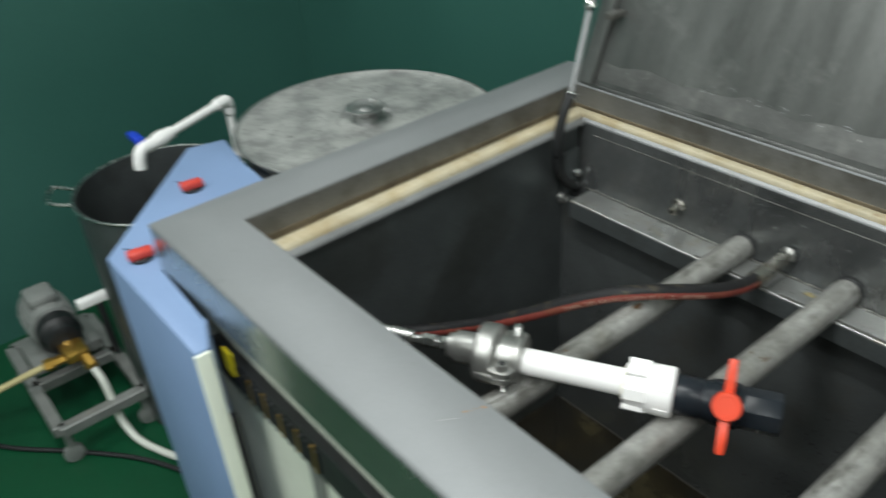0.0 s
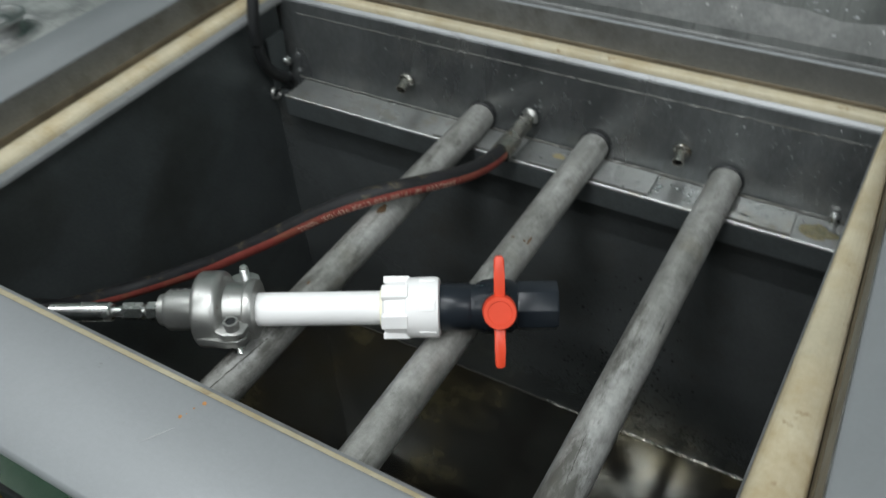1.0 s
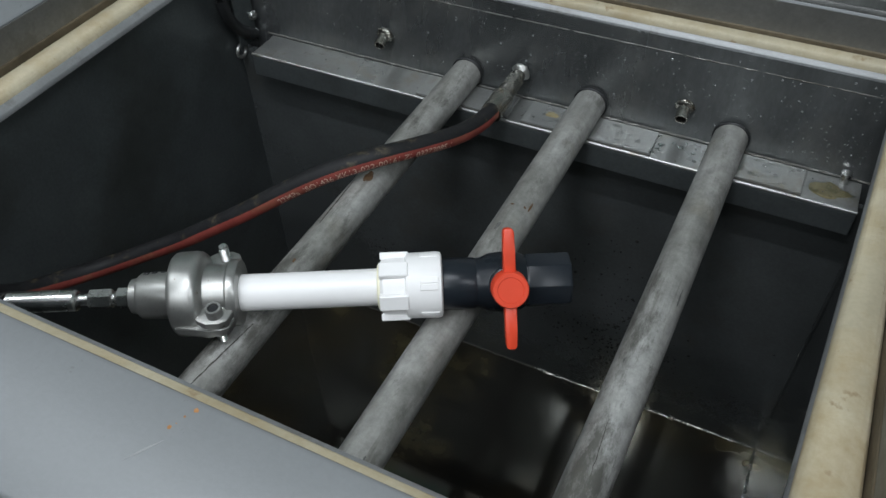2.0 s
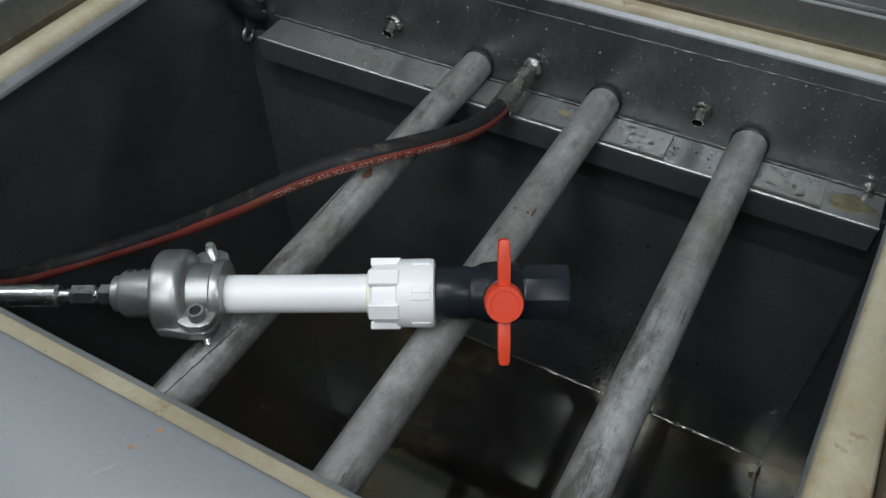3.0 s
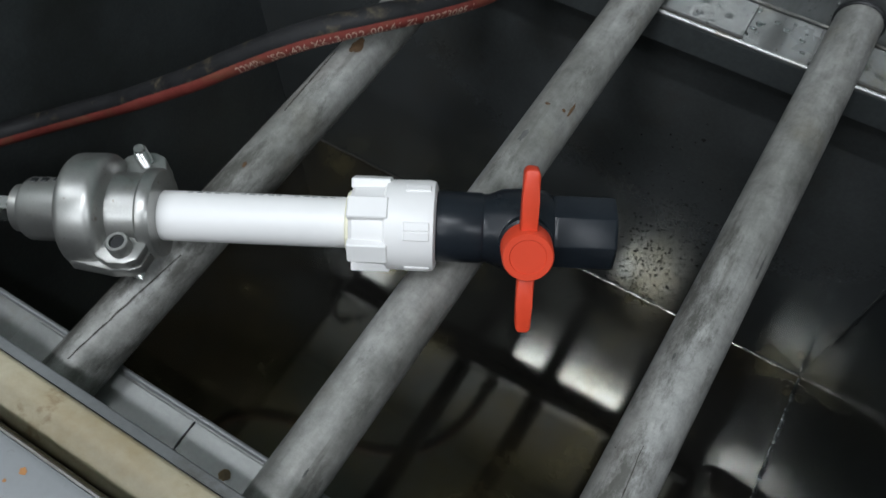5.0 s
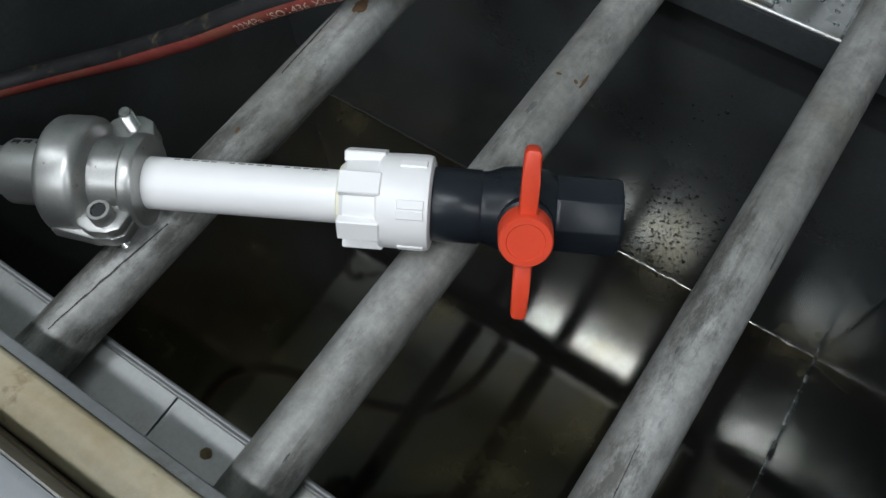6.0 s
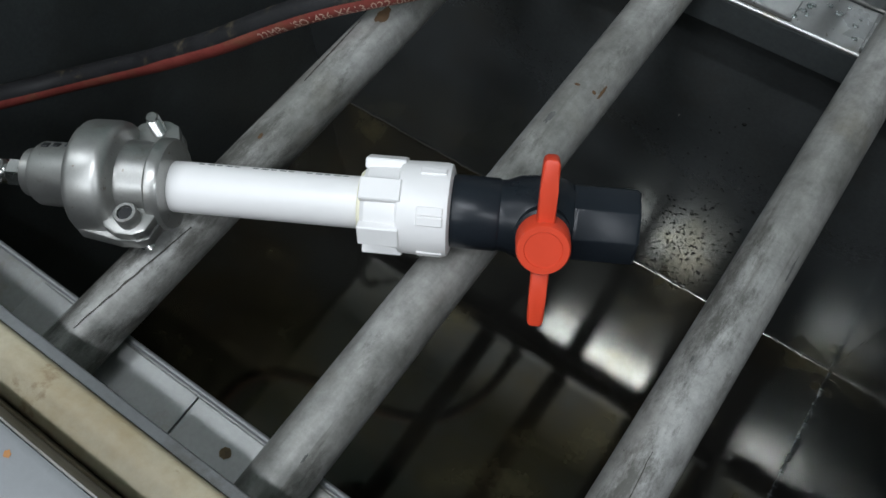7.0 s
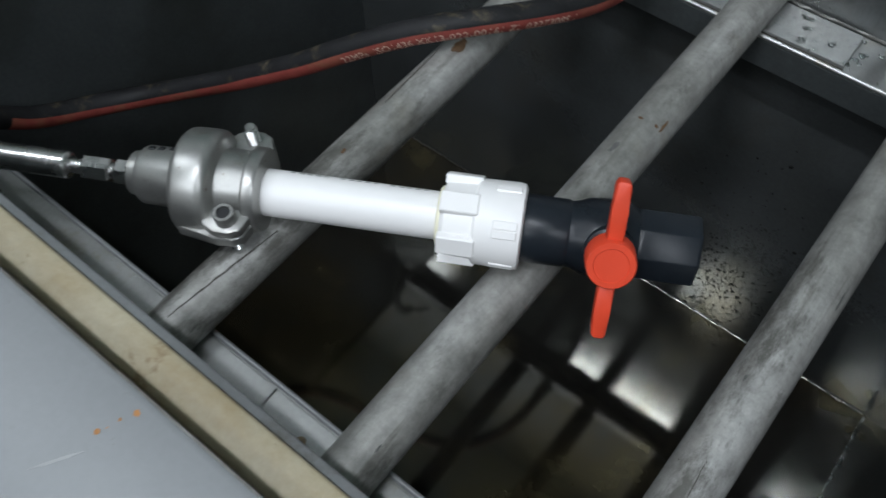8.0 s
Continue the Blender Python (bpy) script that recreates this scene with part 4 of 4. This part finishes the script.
part("elbow", sweep(smooth_path([E1 - Vector((0, 0, 0.035)), E1 - Vector((0, 0, 0.008)), E1 + d * 0.008, E1 + d * 0.035], 6), 0.0132, 20), PVC, tap)
part("tap_body", moved(lathe([(0.16, 0.0095), (0.162, 0.0135), (0.175, 0.0140), (0.185, 0.0165), (0.202, 0.0165), (0.212, 0.0135), (0.23, 0.0135), (0.232, 0.010)], 28), axis_pose(E1, d)), PVC, tap)
part("spout", sweep(smooth_path([E2 - d * 0.03, E2, E2 + d * 0.012 - Vector((0, 0, 0.02)), E2 + d * 0.014 - Vector((0, 0, 0.036))], 6), 0.0128, 20), PVC, tap)
part("tap_handle", box((E1 + d * 0.238 + Vector((-0.065, -0.010, 0.004))).to_tuple(), (E1 + d * 0.238 + Vector((-0.012, 0.010, 0.020))).to_tuple(), 0.004), BLUETAP, tap, "blue tap handle")

# ---- pump on its frame ----
pump = thing("pump_unit", (-1.48, -0.64, 0), "electric pump with brass fittings on a grey wheeled frame", "pump")


def bar(a, c, w=0.02):
    a, c = Vector(a), Vector(c)
    return moved(box((0, -w / 2, -w / 2), ((c - a).length, w / 2, w / 2), 0.002, 1), axis_pose(a, c - a, (0, 0, 1) if abs((c - a).normalized().z) < 0.9 else (0, 1, 0)))


FX0, FX1, FY0, FY1, FZ = -1.70, -1.30, -0.735, -0.53, 0.105
for a, c in (((FX0, FY0, FZ), (FX1, FY0, FZ)), ((FX0, FY1, FZ), (FX1, FY1, FZ)), ((FX0, FY0, FZ), (FX0, FY1, FZ)), ((FX1, FY0, FZ), (FX1, FY1, FZ)), ((-1.50, FY0, FZ), (-1.50, FY1, FZ))):
    part("frame_rail", bar(a, c, 0.028), FRAME, pump, "grey square steel rail", 30)
for x in (FX0 + 0.01, FX1 - 0.01):
    for y in (FY0 + 0.01, FY1 - 0.01):
        part("castor_leg", bar((x, y, 0.045), (x, y, FZ), 0.018), FRAME, pump, "", 30)
        part("castor", moved(lathe([(-0.009, 0.02), (-0.008, 0.0235), (0.008, 0.0235), (0.009, 0.02)], 20), pose(x, y, 0.0235)), MOTOR, pump, "small grey wheel")
mo = part("motor", moved(lathe([(-0.118, 0.012), (-0.112, 0.034), (-0.098, 0.054), (-0.08, 0.065), (-0.06, 0.07), (0.06, 0.07), (0.075, 0.066), (0.08, 0.05)], 36), pose(-1.60, -0.635, 0.225) @ Matrix.Scale(0.82, 4)), MOTOR, pump, "grey cast electric motor")
for i in range(18):
    a = 360 * i / 18
    part("fin", moved(box((-0.05, -0.002, 0.066), (0.06, 0.002, 0.0735), 0.001, 1), pose(-1.60, -0.635, 0.225, a) @ Matrix.Scale(0.82, 4)), MOTOR, mo, "", None)
part("terminal_box", box((-1.64, -0.67, 0.275), (-1.56, -0.60, 0.305), 0.012), MOTOR, mo, "grey terminal box")
part("motor_foot", box((-1.63, -0.72, 0.134), (-1.50, -0.55, 0.165), 0.004), FRAME, pump)
part("pump_head", moved(lathe([(0, 0.04), (0.005, 0.058), (0.05, 0.06), (0.06, 0.05), (0.085, 0.045), (0.09, 0.03)], 32), pose(-1.535, -0.635, 0.225) @ Matrix.Scale(0.85, 4)), BLACK, pump, "black pump head")
part("pump_bolt", moved(lathe([(0, 0.008), (0.008, 0.008)], 6), pose(-1.458, -0.635, 0.225)), CHROME, pump)
part("brass_block", box((-1.470, -0.655, 0.195), (-1.395, -0.600, 0.222), 0.008), BRASS, pump, "brass valve block")
part("brass_elbow", moved(lathe([(0, 0.012), (0.03, 0.012), (0.031, 0.016), (0.05, 0.016), (0.052, 0.011)], 6), axis_pose((-1.430, -0.650, 0.200), (-0.2, -1, -0.1))), BRASS, pump, "brass elbow")
part("brass_fitting", moved(lathe([(0, 0.012), (0.02, 0.015), (0.04, 0.015), (0.045, 0.010)], 6), axis_pose((-1.405, -0.615, 0.205), (0.75, 0.1, -0.4))), BRASS, pump, "brass hose fitting")
part("white_bracket", box((-1.484, -0.580, 0.285), (-1.460, -0.485, 0.308), 0.004), PVC, pump, "white bracket")
part("bracket_post", box((-1.48, -0.538, 0.125), (-1.46, -0.522, 0.286), 0.003), BLACK, pump)
part("yellow_tube", sweep(smooth_path([(-1.440, -0.70, 0.195), (-1.465, -0.75, 0.175), (-1.495, -0.80, 0.15), (-1.56, -0.90, 0.10)], 8), 0.008, 14), YHOSE, pump, "yellowed plastic tube")
wh = thing("white_hose", (-1.25, -0.60, 0), "pale hose running from the pump to the floor", "hose")
part("tube", sweep(smooth_path([(-1.362, -0.610, 0.184), (-1.330, -0.606, 0.160), (-1.308, -0.605, 0.10), (-1.295, -0.603, 0.05), (-1.25, -0.590, 0.014), (-1.165, -0.557, 0.010), (-1.05, -0.50, 0.010)], 10), 0.009, 16), WHOSE, wh)
cable = thing("floor_cable", (-1.4, -0.83, 0), "black cable lying on the green floor", "cable")
part("sheath", sweep(smooth_path([(-1.75, -1.02, 0.006), (-1.48, -0.855, 0.006), (-1.33, -0.72, 0.006), (-1.18, -0.60, 0.006), (-0.98, -0.50, 0.006)], 10), 0.006, 12), BLACK, cable)
for ob in (pump, wh, cable):
    ob.location += Vector((-0.012, -0.054, 0))
